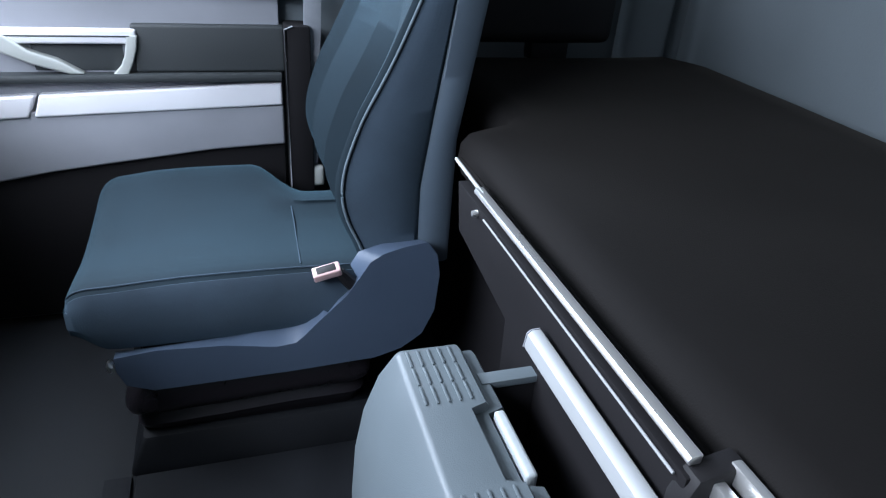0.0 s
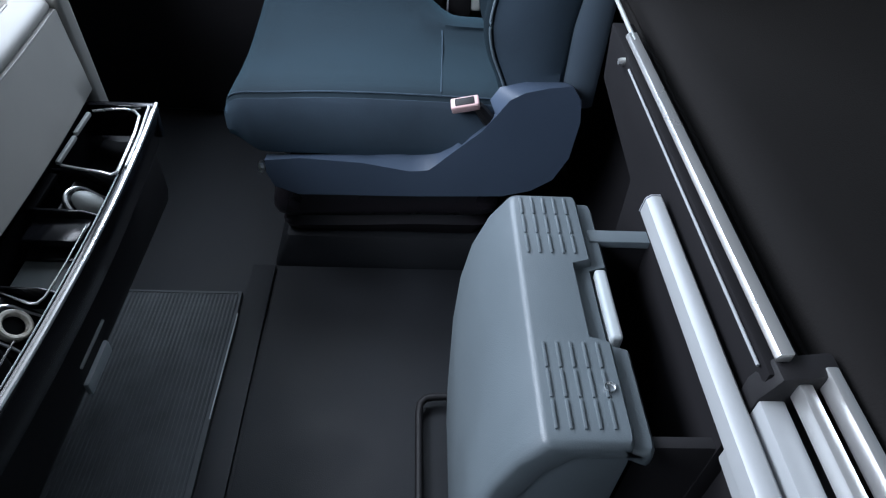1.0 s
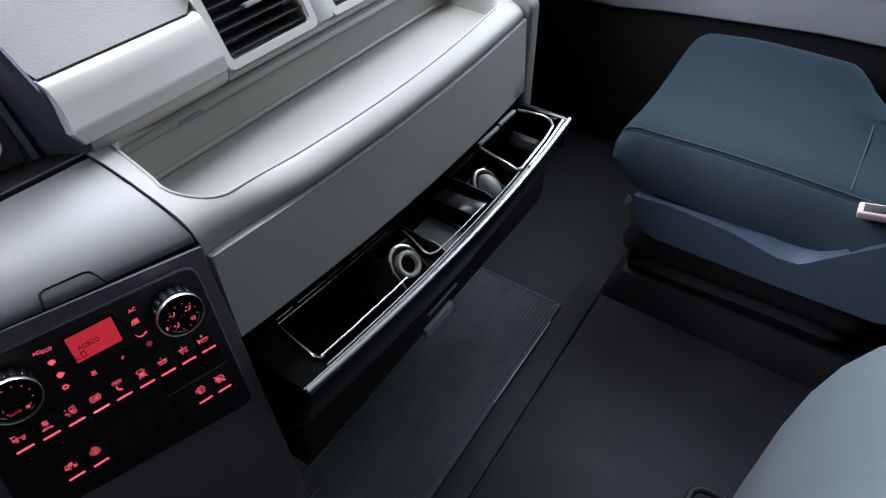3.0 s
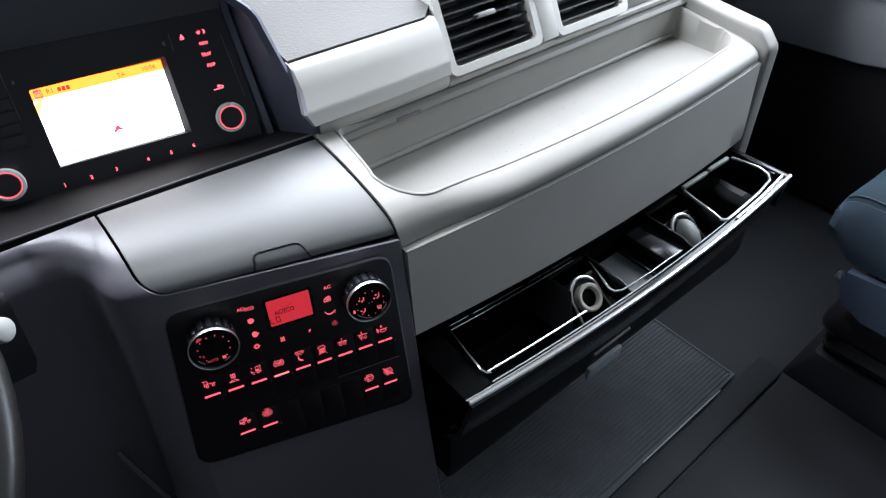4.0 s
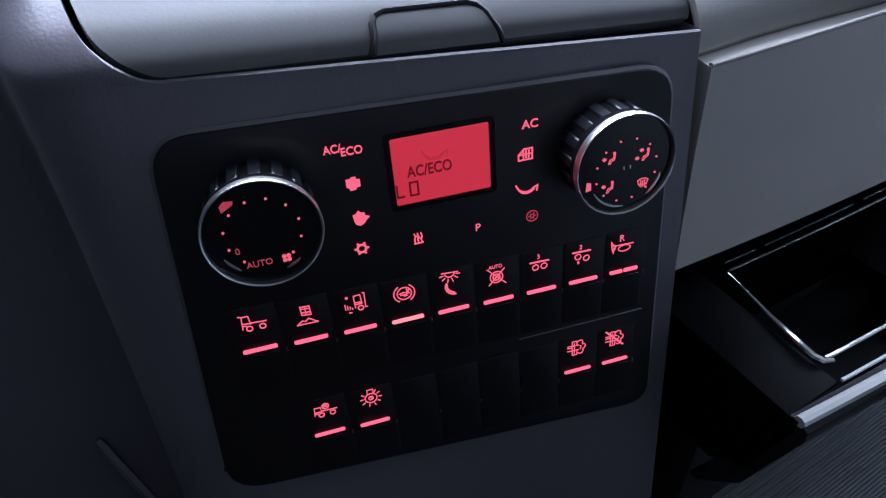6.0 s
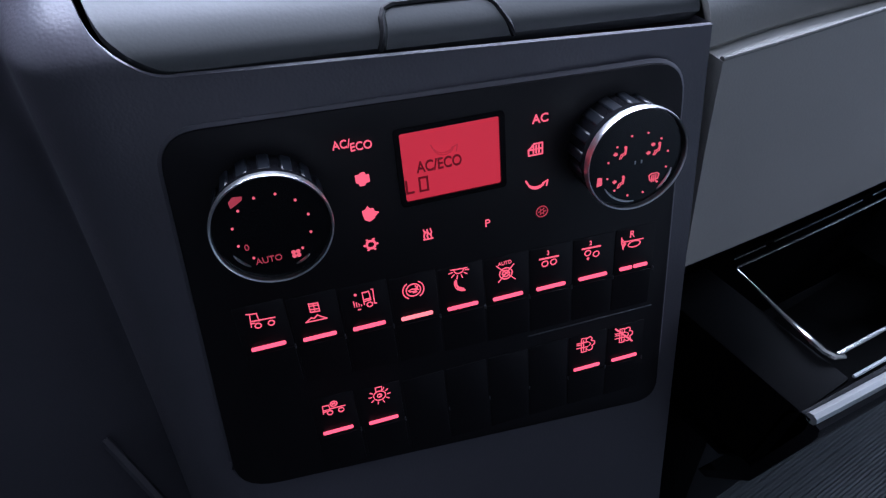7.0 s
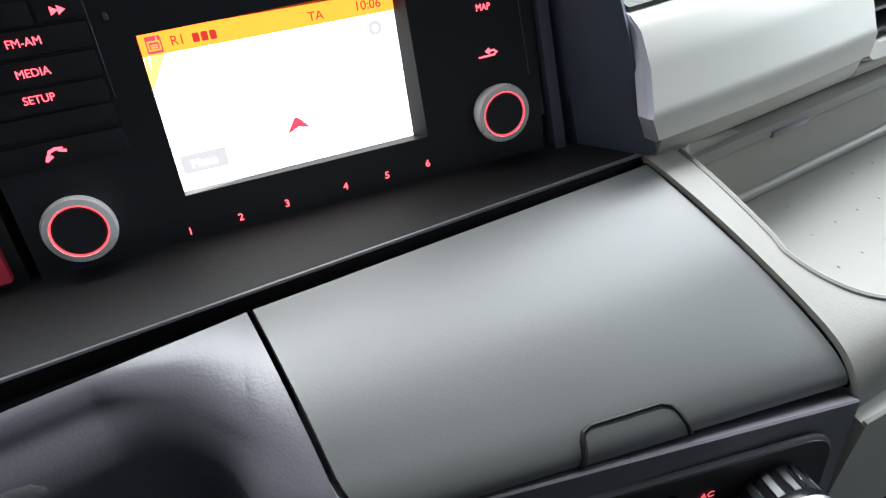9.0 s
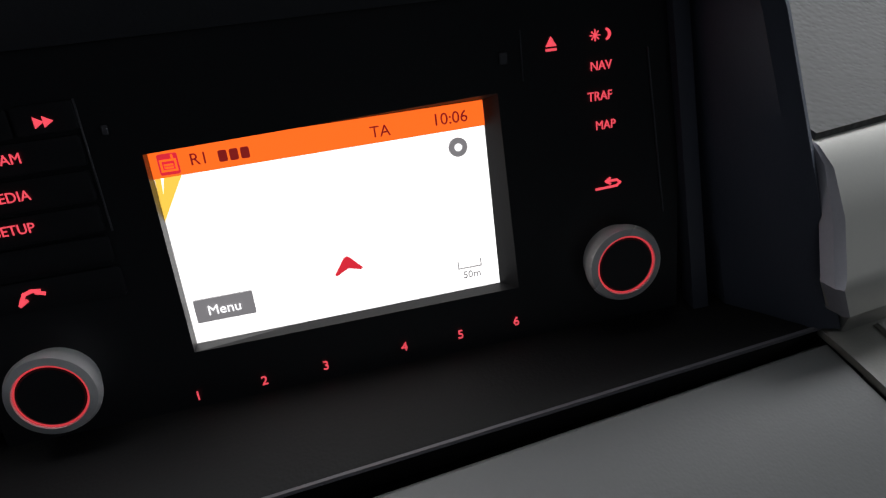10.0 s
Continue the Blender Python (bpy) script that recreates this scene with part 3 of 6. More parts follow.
for lp in loops:
    a, b = Vector(lp[2]), Vector(lp[-1])
    z = a.z
    cut_y = -0.118 - 0.13 * max(0.0, z - 0.56)
    k = max(0.15, min(0.9, (cut_y - a.y) / (b.y - a.y)))
    side_rows.append([a + Vector((0.001, 0.001, 0)), a.lerp(b, 0.05) + Vector((-0.004, 0, 0)), a.lerp(b, k * 0.55) + Vector((-0.008, 0, 0)), a.lerp(b, k * 0.93) + Vector((-0.006, 0, 0)), a.lerp(b, k) + Vector((0.001, 0, 0))])
    shell_rows.append([a.lerp(b, k) + Vector((0.0, 0, 0)), a.lerp(b, k + 0.04) + Vector((-0.004, 0, 0)), b + Vector((-0.003, -0.004, 0)), b + Vector((0.004, -0.014, 0)), b + Vector((0.06, -0.018, 0))])
part("backrest_side", slab(side_rows, (0.014, 0, 0)), SEAT_DARK, seat, "dark fabric side of the backrest")
part("back_shell", slab(shell_rows, (0.012, 0.006, 0)), SHELL, seat, "blue-grey plastic rear shell")
part("back_panel", prism_x([(-0.11, 0.40), (-0.172, 0.42), (-0.188, 0.65), (-0.225, 0.95), (-0.236, 1.03), (-0.19, 1.04)], 0.998, 1.415, 0.012, 3), SEAT_DARK, seat)
# piping on the bolster edges, its pale colour a painted highlight
for lpi, nm in ((2, "piping"), (22, "piping")):
    part(nm, tube([Vector(lp[lpi]) + Vector((-0.002 if lpi == 2 else 0.002, 0.005, 0)) for lp in loops[2:58]], 0.0026, 8), PIPING_LIT, seat)
part("bolster_seam", tube([Vector(lp[14]) + Vector((0, 0.0008, 0)) for lp in loops[4:56]], 0.0014, 6), SEAT_DARK, seat)
# moulded shield: outer face and the edge that it turns in towards the cushion
SHIELD_OUT = [(0.437, 0.285), (0.368, 0.293), (0.249, 0.286), (0.158, 0.269), (0.122, 0.273), (0.105, 0.288), (0.093, 0.301), (0.070, 0.324), (0.025, 0.368), (0.0, 0.405), (-0.019, 0.436), (-0.045, 0.452), (-0.085, 0.463), (-0.128, 0.469),
              (-0.148, 0.440), (-0.155, 0.395), (-0.149, 0.313), (-0.126, 0.259), (-0.085, 0.229), (-0.03, 0.213), (0.14, 0.206), (0.38, 0.203), (0.425, 0.222), (0.437, 0.255)]
SHIELD_IN = [(0.440, 0.272), (0.368, 0.274), (0.249, 0.279), (0.160, 0.287), (0.118, 0.293), (0.088, 0.308), (0.063, 0.325), (0.050, 0.315), (0.018, 0.358), (0.002, 0.385), (0.012, 0.413), (-0.004, 0.440), (-0.048, 0.453), (-0.12, 0.455)]
inner = SHIELD_IN + [(y + 0.004, z + 0.002) for y, z in SHIELD_OUT[14:]]
bm = loft([[(0.898, y, z) for y, z in SHIELD_OUT], [(0.936, y, z) for y, z in inner]])
part("side_shield", bevel(bm, 0.0045, 3, 38), SHIELD, seat, "blue-grey moulded plastic side shield")
part("recline_knob", lathe([(0.0, -0.012), (0.010, -0.012), (0.012, -0.009), (0.012, 0.0)], 16), CHROME, seat, "", Matrix.Translation((0.903, 0.447, 0.262)) @ Matrix.Rotation(radians(90), 4, "Z") @ Matrix.Diagonal((0.5, 1, 1, 1)))
# suspension bellow: one skin of folds that sags towards the front
rings = []
for z, inn in ((0.235, 0.034), (0.205, 0.024), (0.192, 0.012), (0.180, 0.004), (0.165, -0.001), (0.150, -0.003), (0.137, 0.0), (0.124, 0.010), (0.114, 0.022), (0.106, 0.017), (0.096, 0.010), (0.086, 0.013), (0.074, 0.022), (0.055, 0.024)):
    ring = rrect(0.915 + inn, 1.43 - inn, -0.03 + inn, 0.440 - inn, 0.035, 6)
    ring = [q for a, b in zip(ring, ring[1:] + ring[:1]) for q in (a, ((a[0] * 2 + b[0]) / 3, (a[1] * 2 + b[1]) / 3), ((a[0] + b[0] * 2) / 3, (a[1] + b[1] * 2) / 3))]
    hold = smooth01((z - 0.055) / 0.03) * smooth01((0.235 - z) / 0.03)
    rings.append([(x, y, z + hold * (0.020 * (0.44 - y) / 0.47 + 0.007 * noise.noise((x * 9, y * 9, z * 5)) - 0.004)) for x, y in ring])
part("bellow", loft(rings), BELLOW, seat, "glossy black folded suspension bellow")
part("bellow_core", box(0.955, 1.40, 0.02, 0.40, 0.01, 0.28, 0.01), BELLOW, seat)
part("pedestal_foot", loft([[(x, y, z) for x, y in rrect(0.892 + i, 1.45 - i, -0.09, 0.450 - i, 0.012, 4)] for z, i in ((0.0, 0.0), (0.010, 0.002), (0.058, 0.022), (0.068, 0.028), (0.071, 0.040))]), RUBBER, seat, "rubber-covered raised foot")
buckle = part("belt_buckle", box(-0.012, 0.012, -0.026, 0.026, -0.012, 0.006, 0.004, 3), BUCKLE_RED, seat, "pale pinkish seat-belt buckle", pose(0.912, 0.060, 0.418, -14, -18, 4))
part("buckle_slot", box(-0.008, 0.008, -0.018, 0.018, 0.004, 0.0072, 0.001), BLACK, buckle)
part("buckle_stem", tube([(0.914, 0.036, 0.412), (0.916, 0.015, 0.385), (0.92, -0.01, 0.35)], [0.010, 0.013, 0.013], 8), BLACK, seat)
# belt on the door side
belt = thing("seat_belt", "pale grey seat belt hanging at the door pillar", "seat belt")
part("webbing", extrude_loop([(1.436, 0.010, 0.405), (1.436, 0.034, 0.405), (1.436, 0.040, 0.50), (1.436, 0.020, 1.3), (1.436, -0.025, 1.3), (1.436, 0.004, 0.50)], (0.003, 0, 0), 0.0008), WEB, belt, "pale grey webbing")
part("tongue", box(1.424, 1.446, -0.006, 0.036, 0.358, 0.412, 0.010, 3), PALE, belt, "pale belt tongue")

# ---- passenger door ----
door = thing("door_1", "grey plastic passenger door lining with silver strip and dark insert", "door", kind="structure")
part("lining", box(1.472, 1.497, 0.085, 1.05, 0.55, 0.86, 0.006), DOOR_G, door)
part("lower_pocket", box(1.470, 1.497, 0.085, 1.05, 0.02, 0.545, 0.006), LEDGE, door)
low = [(0.085, 0.463), (0.25, 0.455), (0.42, 0.436), (0.60, 0.415), (0.72, 0.395), (0.9, 0.385), (1.05, 0.385), (1.05, 0.555), (0.085, 0.560)]
part("armrest", extrude_loop([(1.456, y, z) for y, z in low], (0.03, 0, 0), 0.006, 3), DOOR_G, door)
part("silver_strip", extrude_loop([(1.450, 0.087, 0.563), (1.450, 0.087, 0.617), (1.450, 0.600, 0.595), (1.450, 0.618, 0.545)], (0.03, 0, 0), 0.006, 3), DOOR_S, door, "long satin silver strip")
part("silver_strip", extrude_loop([(1.450, 0.606, 0.595), (1.450, 0.628, 0.545), (1.450, 0.80, 0.535), (1.450, 0.80, 0.585)], (0.03, 0, 0), 0.006, 3), DOOR_S, door)
part("ledge", box(1.440, 1.49, 0.085, 1.0, 0.622, 0.640, 0.006), DOOR_D, door)
part("dark_insert", box(1.458, 1.49, 0.075, 0.40, 0.640, 0.745, 0.008, 3), DOOR_D, door, "dark grained insert")
part("handle_recess", box(1.468, 1.485, 0.42, 0.60, 0.642, 0.73, 0.01), DOOR_D, door)
grip_line = [(0.386, 0.722), (0.392, 0.690), (0.402, 0.663), (0.416, 0.634), (0.459, 0.633), (0.444, 0.640), (0.428, 0.656), (0.416, 0.682), (0.408, 0.722)]
part("pull_handle", extrude_loop([(1.450, y, z) for y, z in grip_line], (0.03, 0, 0), 0.004, 3), PALE, door)
part("pull_handle", extrude_loop([(1.446, y, z) for y, z in ((0.500, 0.640), (0.53, 0.640), (0.60, 0.662), (0.66, 0.69), (0.70, 0.73), (0.655, 0.735), (0.60, 0.690), (0.55, 0.672))], (0.03, 0, 0), 0.006, 3), PALE, door)
part("silver_bar", box(1.452, 1.47, 0.388, 0.66, 0.703, 0.735, 0.006, 3), DOOR_S, door)
part("bar_groove", box(1.450, 1.455, 0.40, 0.66, 0.7185, 0.7215, 0.001, 1), DOOR_D, door)
part("window_sill", box(1.46, 1.50, 0.03, 1.02, 0.80, 0.865, 0.012, 3), DOOR_G, door)
part("door_seal", box(1.42, 1.495, 0.02, 0.078, 0.345, 0.752, 0.008), LEDGE, door, "black seal post")
part("post_edge", tube([(1.419, 0.0775, 0.36), (1.419, 0.0775, 0.745), (1.419, 0.060, 0.752)], 0.0022, 6), DOOR_G, door)


# ---- passenger side of the dashboard ----
def bow(x):
    return -0.016 * max(-0.4, 1 - ((x - 0.42) / 0.33) ** 2)


DX0, DX1 = 0.0985, 0.772
dash = thing("passenger_dashboard", "warm grey grained passenger dashboard with an open storage tray on top", "dashboard")


TX0, TX1, TY1, TRIM_Z, TFLOOR = 0.113, 0.742, 0.794, 0.6845, 0.6375
NOSE_END = [(0.6497, 0.6465), (0.6512, 0.654), (0.6540, 0.661), (0.6585, 0.6675), (0.6655, 0.6738), (0.676, 0.6790), (0.690, 0.6834)]
NOSE = [(0.6475, 0.6465), (0.6466, 0.6500), (0.6476, 0.6542), (0.6510, 0.6588), (0.6566, 0.6630), (0.6640, 0.6664), (0.6730, 0.6688)]


def end_rise(y):
    return 0.6834 + 0.0185 * (1 - (1 - (y - 0.69) / 0.11) ** 1.6)


def dash_section(x):
    """Section of the dashboard's top skin from the flap over the nose to the fascia."""
    k, b = smooth01((x - DX0) / 0.15), bow(x)
    nose = [Vector((ya + (yb - ya) * k + b * (0.1 + 0.9 * k), za + (zb - za) * k)) for (ya, za), (yb, zb) in zip(NOSE_END, NOSE)]
    y0 = nose[-1].x
    rest = []
    for j in range(1, 9):
        u = j / 8
        rest.append(Vector((y0 + (0.80 - y0) * u, (1 - k) * end_rise(0.69 + 0.11 * u) + k * (0.6688 + 0.0157 * u))))
    guide = nose + rest
    return [catmull(guide, 14 * i / 120) for i in range(121)]


def dash_top(x, y):
    """Height of that skin before the tray is sunk into it."""
    sec = dash_section(x)[25:]
    for p, q in zip(sec, sec[1:]):
        if p.x <= y <= q.x:
            return p.y + (q.y - p.y) * (y - p.x) / max(1e-6, q.x - p.x)
    return sec[-1].y if y > sec[-1].x else sec[0].y


def tray_front(x):
    k = smooth01((x - 0.12) / 0.12)
    return 0.655 + bow(x) + 0.019 * (1 - k) + k * (0.019 + 0.006 * min(1.0, ((x - 0.42) / 0.25) ** 2))


def tray_depth(x, y):
    """Distance inside the tray's outline."""
    xe = x - 0.09 * max(0.0, y - 0.70) if x < 0.4 else x
    cx, hx = (TX0 + TX1) / 2, (TX1 - TX0) / 2
    cy, hy = (tray_front(x) + TY1) / 2, (TY1 - tray_front(x)) / 2
    rr = (0.046 if x < cx else 0.045) if y < cy else 0.012
    qx, qy = abs(xe - cx) - hx + rr, abs(y - cy) - hy + rr
    return rr - math.hypot(max(qx, 0), max(qy, 0)) - min(max(qx, qy), 0)


grid = []
xs = [DX0 + 0.0015 * i for i in range(100)] + [DX0 + 0.150 + (DX1 - DX0 - 0.150) * i / 150 for i in range(151)]
for x in xs:
    e = 1 - smooth01((DX1 - x) / 0.035)
    row = []
    for i, p in enumerate(dash_section(x)):
        z = p.y
        if i > 20:
            z -= (z - TFLOOR) * smooth01(tray_depth(x, p.x) / 0.007)
        row.append((x, p.x + 0.03 * e * (1 - i / 120), z - 0.010 * e))
    grid.append(row)
part("top_tray", slab(grid, (0, 0.002, -0.003)), GREY, dash)
# rounded lip along the tray's edge
lip = []
for i in range(24):
    y = 0.792 - (0.792 - 0.722) * i / 23
    lip.append((TX0 + 0.09 * max(0.0, y - 0.70), y))
for i in range(1, 26):
    a = radians(90 * i / 25)
    x = TX0 + 0.046 * (1 - math.cos(a))
    lip.append((x, tray_front(x) + 0.046 * (1 - math.sin(a))))
for i in range(1, 41):
    x = TX0 + 0.046 + (TX1 - 0.045 - TX0 - 0.046) * i / 40
    lip.append((x, tray_front(x)))
part("tray_lip", tube([(x, y, dash_top(x, y) - 0.0008) for x, y in lip], 0.0021, 8), GREY, dash)
part("back_ledge", tube([(0.150 + 0.59 * i / 10, 0.7875, 0.6410) for i in range(11)], 0.0040, 10), GREY, dash)
# raised dots on the tray floor
dots = bmesh.new()
for i in range(24):
    for j in range(4):
        c = Vector((0.18 + i * 0.023 + (j % 2) * 0.011, 0.69 + j * 0.026, 0.6378))
        mm = Matrix.Translation(c) @ Matrix.Diagonal((0.0010, 0.0010, 0.0004, 1))
        bmesh.ops.create_icosphere(dots, subdivisions=1, radius=1, matrix=mm)
tagged(part("tray_pimples", dots, GREY, dash), kind="stuff")
flap = []
for i in range(41):
    x = DX0 + 0.0015 + (0.748 - DX0 - 0.0015) * i / 40
    b = bow(x)
    zb = 0.5290 - 0.018 * (x - 0.10)
    flap.append([(x, 0.650 + b, 0.6435), (x, 0.6435 + b, 0.6425), (x, 0.640 + b, 0.60), (x, 0.636 + b, 0.56), (x, 0.633 + b, zb + 0.003), (x, 0.635 + b, zb)])
part("front_flap", slab(flap, (0, 0.012, 0)), GREY_FLAP, dash, "plain grey front flap")
bead = [(DX0 + 0.0020 + 0.642 * i / 40, 0.6446 + bow(DX0 + 0.0020 + 0.642 * i / 40), 0.6431) for i in range(41)]
part("flap_bead", tube(bead, 0.0013, 8), GREY, dash)
endp = round_poly([(0.63, 0.44), (0.82, 0.44), (0.84, 0.69), (0.80, 0.70), (0.665, 0.686), (0.640, 0.66)], [0.01, 0.01, 0.02, 0.02, 0.03, 0.02], 4)
part("end_panel", prism_x(endp, 0.752, 0.785, 0.009, 3), GREY, dash)
part("backing", box(0.112, 0.748, 0.652, 0.80, 0.45, 0.630, 0.003), BLACK, dash)
# fascia over the tray
part("fascia_lip", prism_x([(0.802, 0.681), (0.790, 0.682), (0.7865, 0.6865), (0.790, 0.6915), (0.81, 0.695)], 0.122, 0.775, 0.0015), GREY, dash)
part("fascia", prism_x([(0.800, 0.692), (0.794, 0.700), (0.793, 0.712), (0.80, 0.725), (0.83, 0.772), (0.87, 0.772), (0.87, 0.69)], 0.1045, 0.282, 0.002), GREY_FLAP, dash)
part("fascia_end", box(0.097, 0.1040, 0.822, 0.87, 0.70, 0.765, 0.003), BLACK, dash)
part("fascia", prism_x([(0.800, 0.692), (0.794, 0.698), (0.7935, 0.703), (0.800, 0.708), (0.87, 0.708), (0.87, 0.69)], 0.2825, 0.80, 0.002), GREY_FLAP, dash)
part("clip_slot", box(0.198, 0.232, 0.7855, 0.792, 0.6845, 0.6885, 0.0008), CONSOLE, dash)
# silver cover with a hollow left end
COVER = [(0.792, 0.7135), (0.7892, 0.7160), (0.7905, 0.7300), (0.7930, 0.7335), (0.8035, 0.7515), (0.8130, 0.7670), (0.820, 0.7725), (0.824, 0.773)]
COVER_LEFT = (0.0985, 0.0975, 0.0905, 0.0928, 0.0958, 0.0945, 0.0930, 0.0930)
COVER_END = (0.0980, 0.0970, 0.0886, 0.0896, 0.0928, 0.0930, 0.0926, 0.0926)
sil = []
for i in range(13):
    k = math.sin(math.pi * i / 12) * 0.002
    sil.append([(x0 + (0.280 - x0) * i / 12, y - (k if 0 < j < 6 else 0), z) for j, (x0, (y, z)) in enumerate(zip(COVER_LEFT, COVER))])
cover_end = [[(x, y + dy, z) for x, (y, z) in zip(xs_, COVER)] for xs_, dy in ((COVER_END, 0.0022), ([p * 0.4 + q * 0.6 for p, q in zip(COVER_END, COVER_LEFT)], 0.0012), (COVER_LEFT, -0.0002))]
part("cover_end", slab(cover_end, (0, 0.006, -0.001)), PALE_LILAC, dash, "thin pale edge of the silver cover")
part("silver_cover", slab(sil, (0, 0.010, -0.002)), SILVER, dash, "satin silver cover panel")
# vents lean with the fascia
VENT = pose(0.0, 0.800, 0.706, -28, 0, 0)


def vent(u0, u1, nm):
    v = part(nm, frame_ring(rrect(u0 - 0.010, u1 + 0.010, -0.002, 0.112, 0.012), rrect(u0, u1, 0.008, 0.104, 0.006), -0.010, 0.012), SILVER, dash, "silver air-vent frame with black slats", VENT)
    part("vent_box", box(u0 - 0.002, u1 + 0.002, 0.030, 0.034, 0.004, 0.106, 0), BLACK, v)
    for i in range(7):
        w = 0.014 + i * 0.0132
        part("slat", extrude_loop([(u0, -0.003, w - 0.0008), (u0, 0.024, w + 0.006), (u0, 0.024, w + 0.0076), (u0, -0.003, w + 0.0012)], (u1 - u0, 0, 0)), SLAT, v)
    part("slat_tab", box((u0 + u1) / 2 - 0.014, (u0 + u1) / 2 + 0.014, -0.008, 0.004, 0.052, 0.058, 0.002), PALE, v)
    return v


vent(0.294, 0.428, "air_vent")
vent(0.476, 0.600, "air_vent")
part("vent_divider", box(0.437, 0.467, -0.011, 0.01, -0.001, 0.112, 0.004), SILVER, dash, "", VENT)
for du in (-0.006, 0.006):
    part("vent_wheel", box(0.452 + du - 0.0035, 0.452 + du + 0.0035, -0.017, 0.0, 0.050, 0.085, 0.003), PALE, dash, "", VENT)
part("vent_surround", box(0.612, 0.79, -0.006, 0.012, -0.002, 0.09, 0.01), GREY, dash, "", VENT)
top = []
for i in range(31):
    x = 0.094 + (1.40 - 0.094) * i / 30
    row = []
    for j in range(15):
        t = j / 14
        y = 0.823 + 0.44 * t
        row.append((x - 0.10 * smooth01((t - 0.12) * 3) * (1 - i / 30), y + 0.035 * smooth01((x - 0.27) / 0.02) * (1 - t), 0.7755 + 0.075 * smooth01(t * 1.6) + 0.02 * t + 0.05 * smooth01((x - 0.27) / 0.08) * (1 - t) * smooth01(1 - (x - 0.62) / 0.15) * 0.55))
    top.append(row)
part("top_pad", slab(top, (0, 0, -0.012)), GREY_TOP, dash, "leather-grained dashboard top")
# lower dash
part("lower_panel", prism_x([(0.600, 0.426), (0.592, 0.415), (0.588, 0.29), (0.594, 0.262), (0.66, 0.262), (0.66, 0.426)], 0.118, 0.80, 0.006), BLACK, dash)
part("lower_body", box(0.12, 0.80, 0.66, 1.1, 0.40, 0.50, 0.004), BLACK, dash)
part("bottom_tab", box(0.385, 0.462, 0.582, 0.590, 0.262, 0.286, 0.003), BOX_PALE, dash, "pale tab at the lower edge")
part("slot_line", box(0.395, 0.478, 0.5855, 0.590, 0.3085, 0.3125, 0.001), PALE, dash)

# ---- open drawer with cup holders ----
cup = thing("dash_drawer", "open glossy black dashboard drawer with silver edge", "drawer")
floor_g = []
N = 40
for i in range(N + 1):
    x = 0.100 + 0.640 * i / N
    b = bow(x)
    floor_g.append([(x + 0.012 * (1 - i / N), 0.545 + b, 0.500), (x, 0.552 + b, 0.502), (x, 0.556 + b, 0.499), (x, 0.561 + b, 0.45), (x, 0.575 + b, 0.432), (x, 0.62 + b, 0.432), (x, 0.640 + b, 0.436), (x, 0.645 + b, 0.505)])
part("tray_body", slab(floor_g, (0, 0.002, -0.004)), DECK_SHADE, cup)
face = []
for i in range(N + 1):
    x = 0.100 + 0.640 * i / N
    b = bow(x)
    face.append([(x, 0.5455 + b, 0.503), (x, 0.541 + b, 0.501), (x, 0.540 + b, 0.495), (x, 0.556 + b, 0.43), (x, 0.578 + b, 0.40)])
part("front_face", slab(face, (0, 0.006, 0)), GLOSS, cup)
part("silver_edge", tube([(0.100 + 0.640 * i / N, 0.5425 + 0.004 * (1 - i / N) ** 3 + bow(0.1 + 0.64 * i / N), 0.5035) for i in range(N + 1)], 0.0032, 8), ALU, cup, "silver edge bead")
part("inner_bead", tube([(0.138 + 0.43 * i / N, 0.5540 + bow(0.138 + 0.43 * i / N), 0.5035) for i in range(N + 1)], 0.0010, 6), BOX_PALE, cup)
part("inner_bead", tube([(0.142 + 0.15 * i / 12, 0.5668 + bow(0.142 + 0.15 * i / 12), 0.5048) for i in range(13)], 0.0012, 6), BRIGHT, cup)
part("hinge_bead", tube([(0.149 + 0.195 * i / 14, 0.6362 + bow(0.149 + 0.195 * i / 14), 0.5062) for i in range(15)], 0.0009, 6), BRIGHT, cup, "thin bright hinge line")
for x0, x1 in ((0.152, 0.177), (0.184, 0.262), (0.272, 0.345)):
    part("hinge_bead", tube([(x0 + (x1 - x0) * i / 6, 0.6418 + bow(x0 + (x1 - x0) * i / 6), 0.5066) for i in range(7)], 0.0008, 6), BRIGHT, cup)
part("end_wall", extrude_loop([(0.100, 0.556, 0.44), (0.100, 0.550, 0.5025), (0.100, 0.645, 0.5045), (0.100, 0.645, 0.44)], (0.037, 0, 0), 0.002), DECK_SHADE, cup, "black end deck with its shade put into the colour")
part("end_wall", box(0.728, 0.740, 0.540, 0.640, 0.45, 0.506, 0.003), GLOSS, cup)


def divider(x, w0, material, nm="divider"):
    b = bow(x)
    part(nm, extrude_loop([(x, 0.556 + b, 0.463), (x, 0.556 + b, 0.497), (x, 0.575 + b, 0.504), (x, 0.64 + b, 0.506), (x, 0.64 + b, 0.463)], (w0, 0, 0), 0.002), material, cup)


for x, w0 in ((0.492, 0.004),):
    divider(x, w0, GLOSS)
# bins: light painted as a paler middle floor, shade as a dark sheet
part("bin_floor", box(0.139, 0.290, 0.565 + bow(0.2), 0.632 + bow(0.2), 0.434, 0.438, 0.002), DECK_SHADE, cup)
part("bin_floor", box(0.350, 0.490, 0.558 + bow(0.44), 0.634 + bow(0.44), 0.466, 0.470, 0.002), BIN_LIT, cup)
part("bin_shade", box(0.437, 0.490, 0.558 + bow(0.44), 0.634 + bow(0.44), 0.470, 0.474, 0.0015), GLOSS, cup)
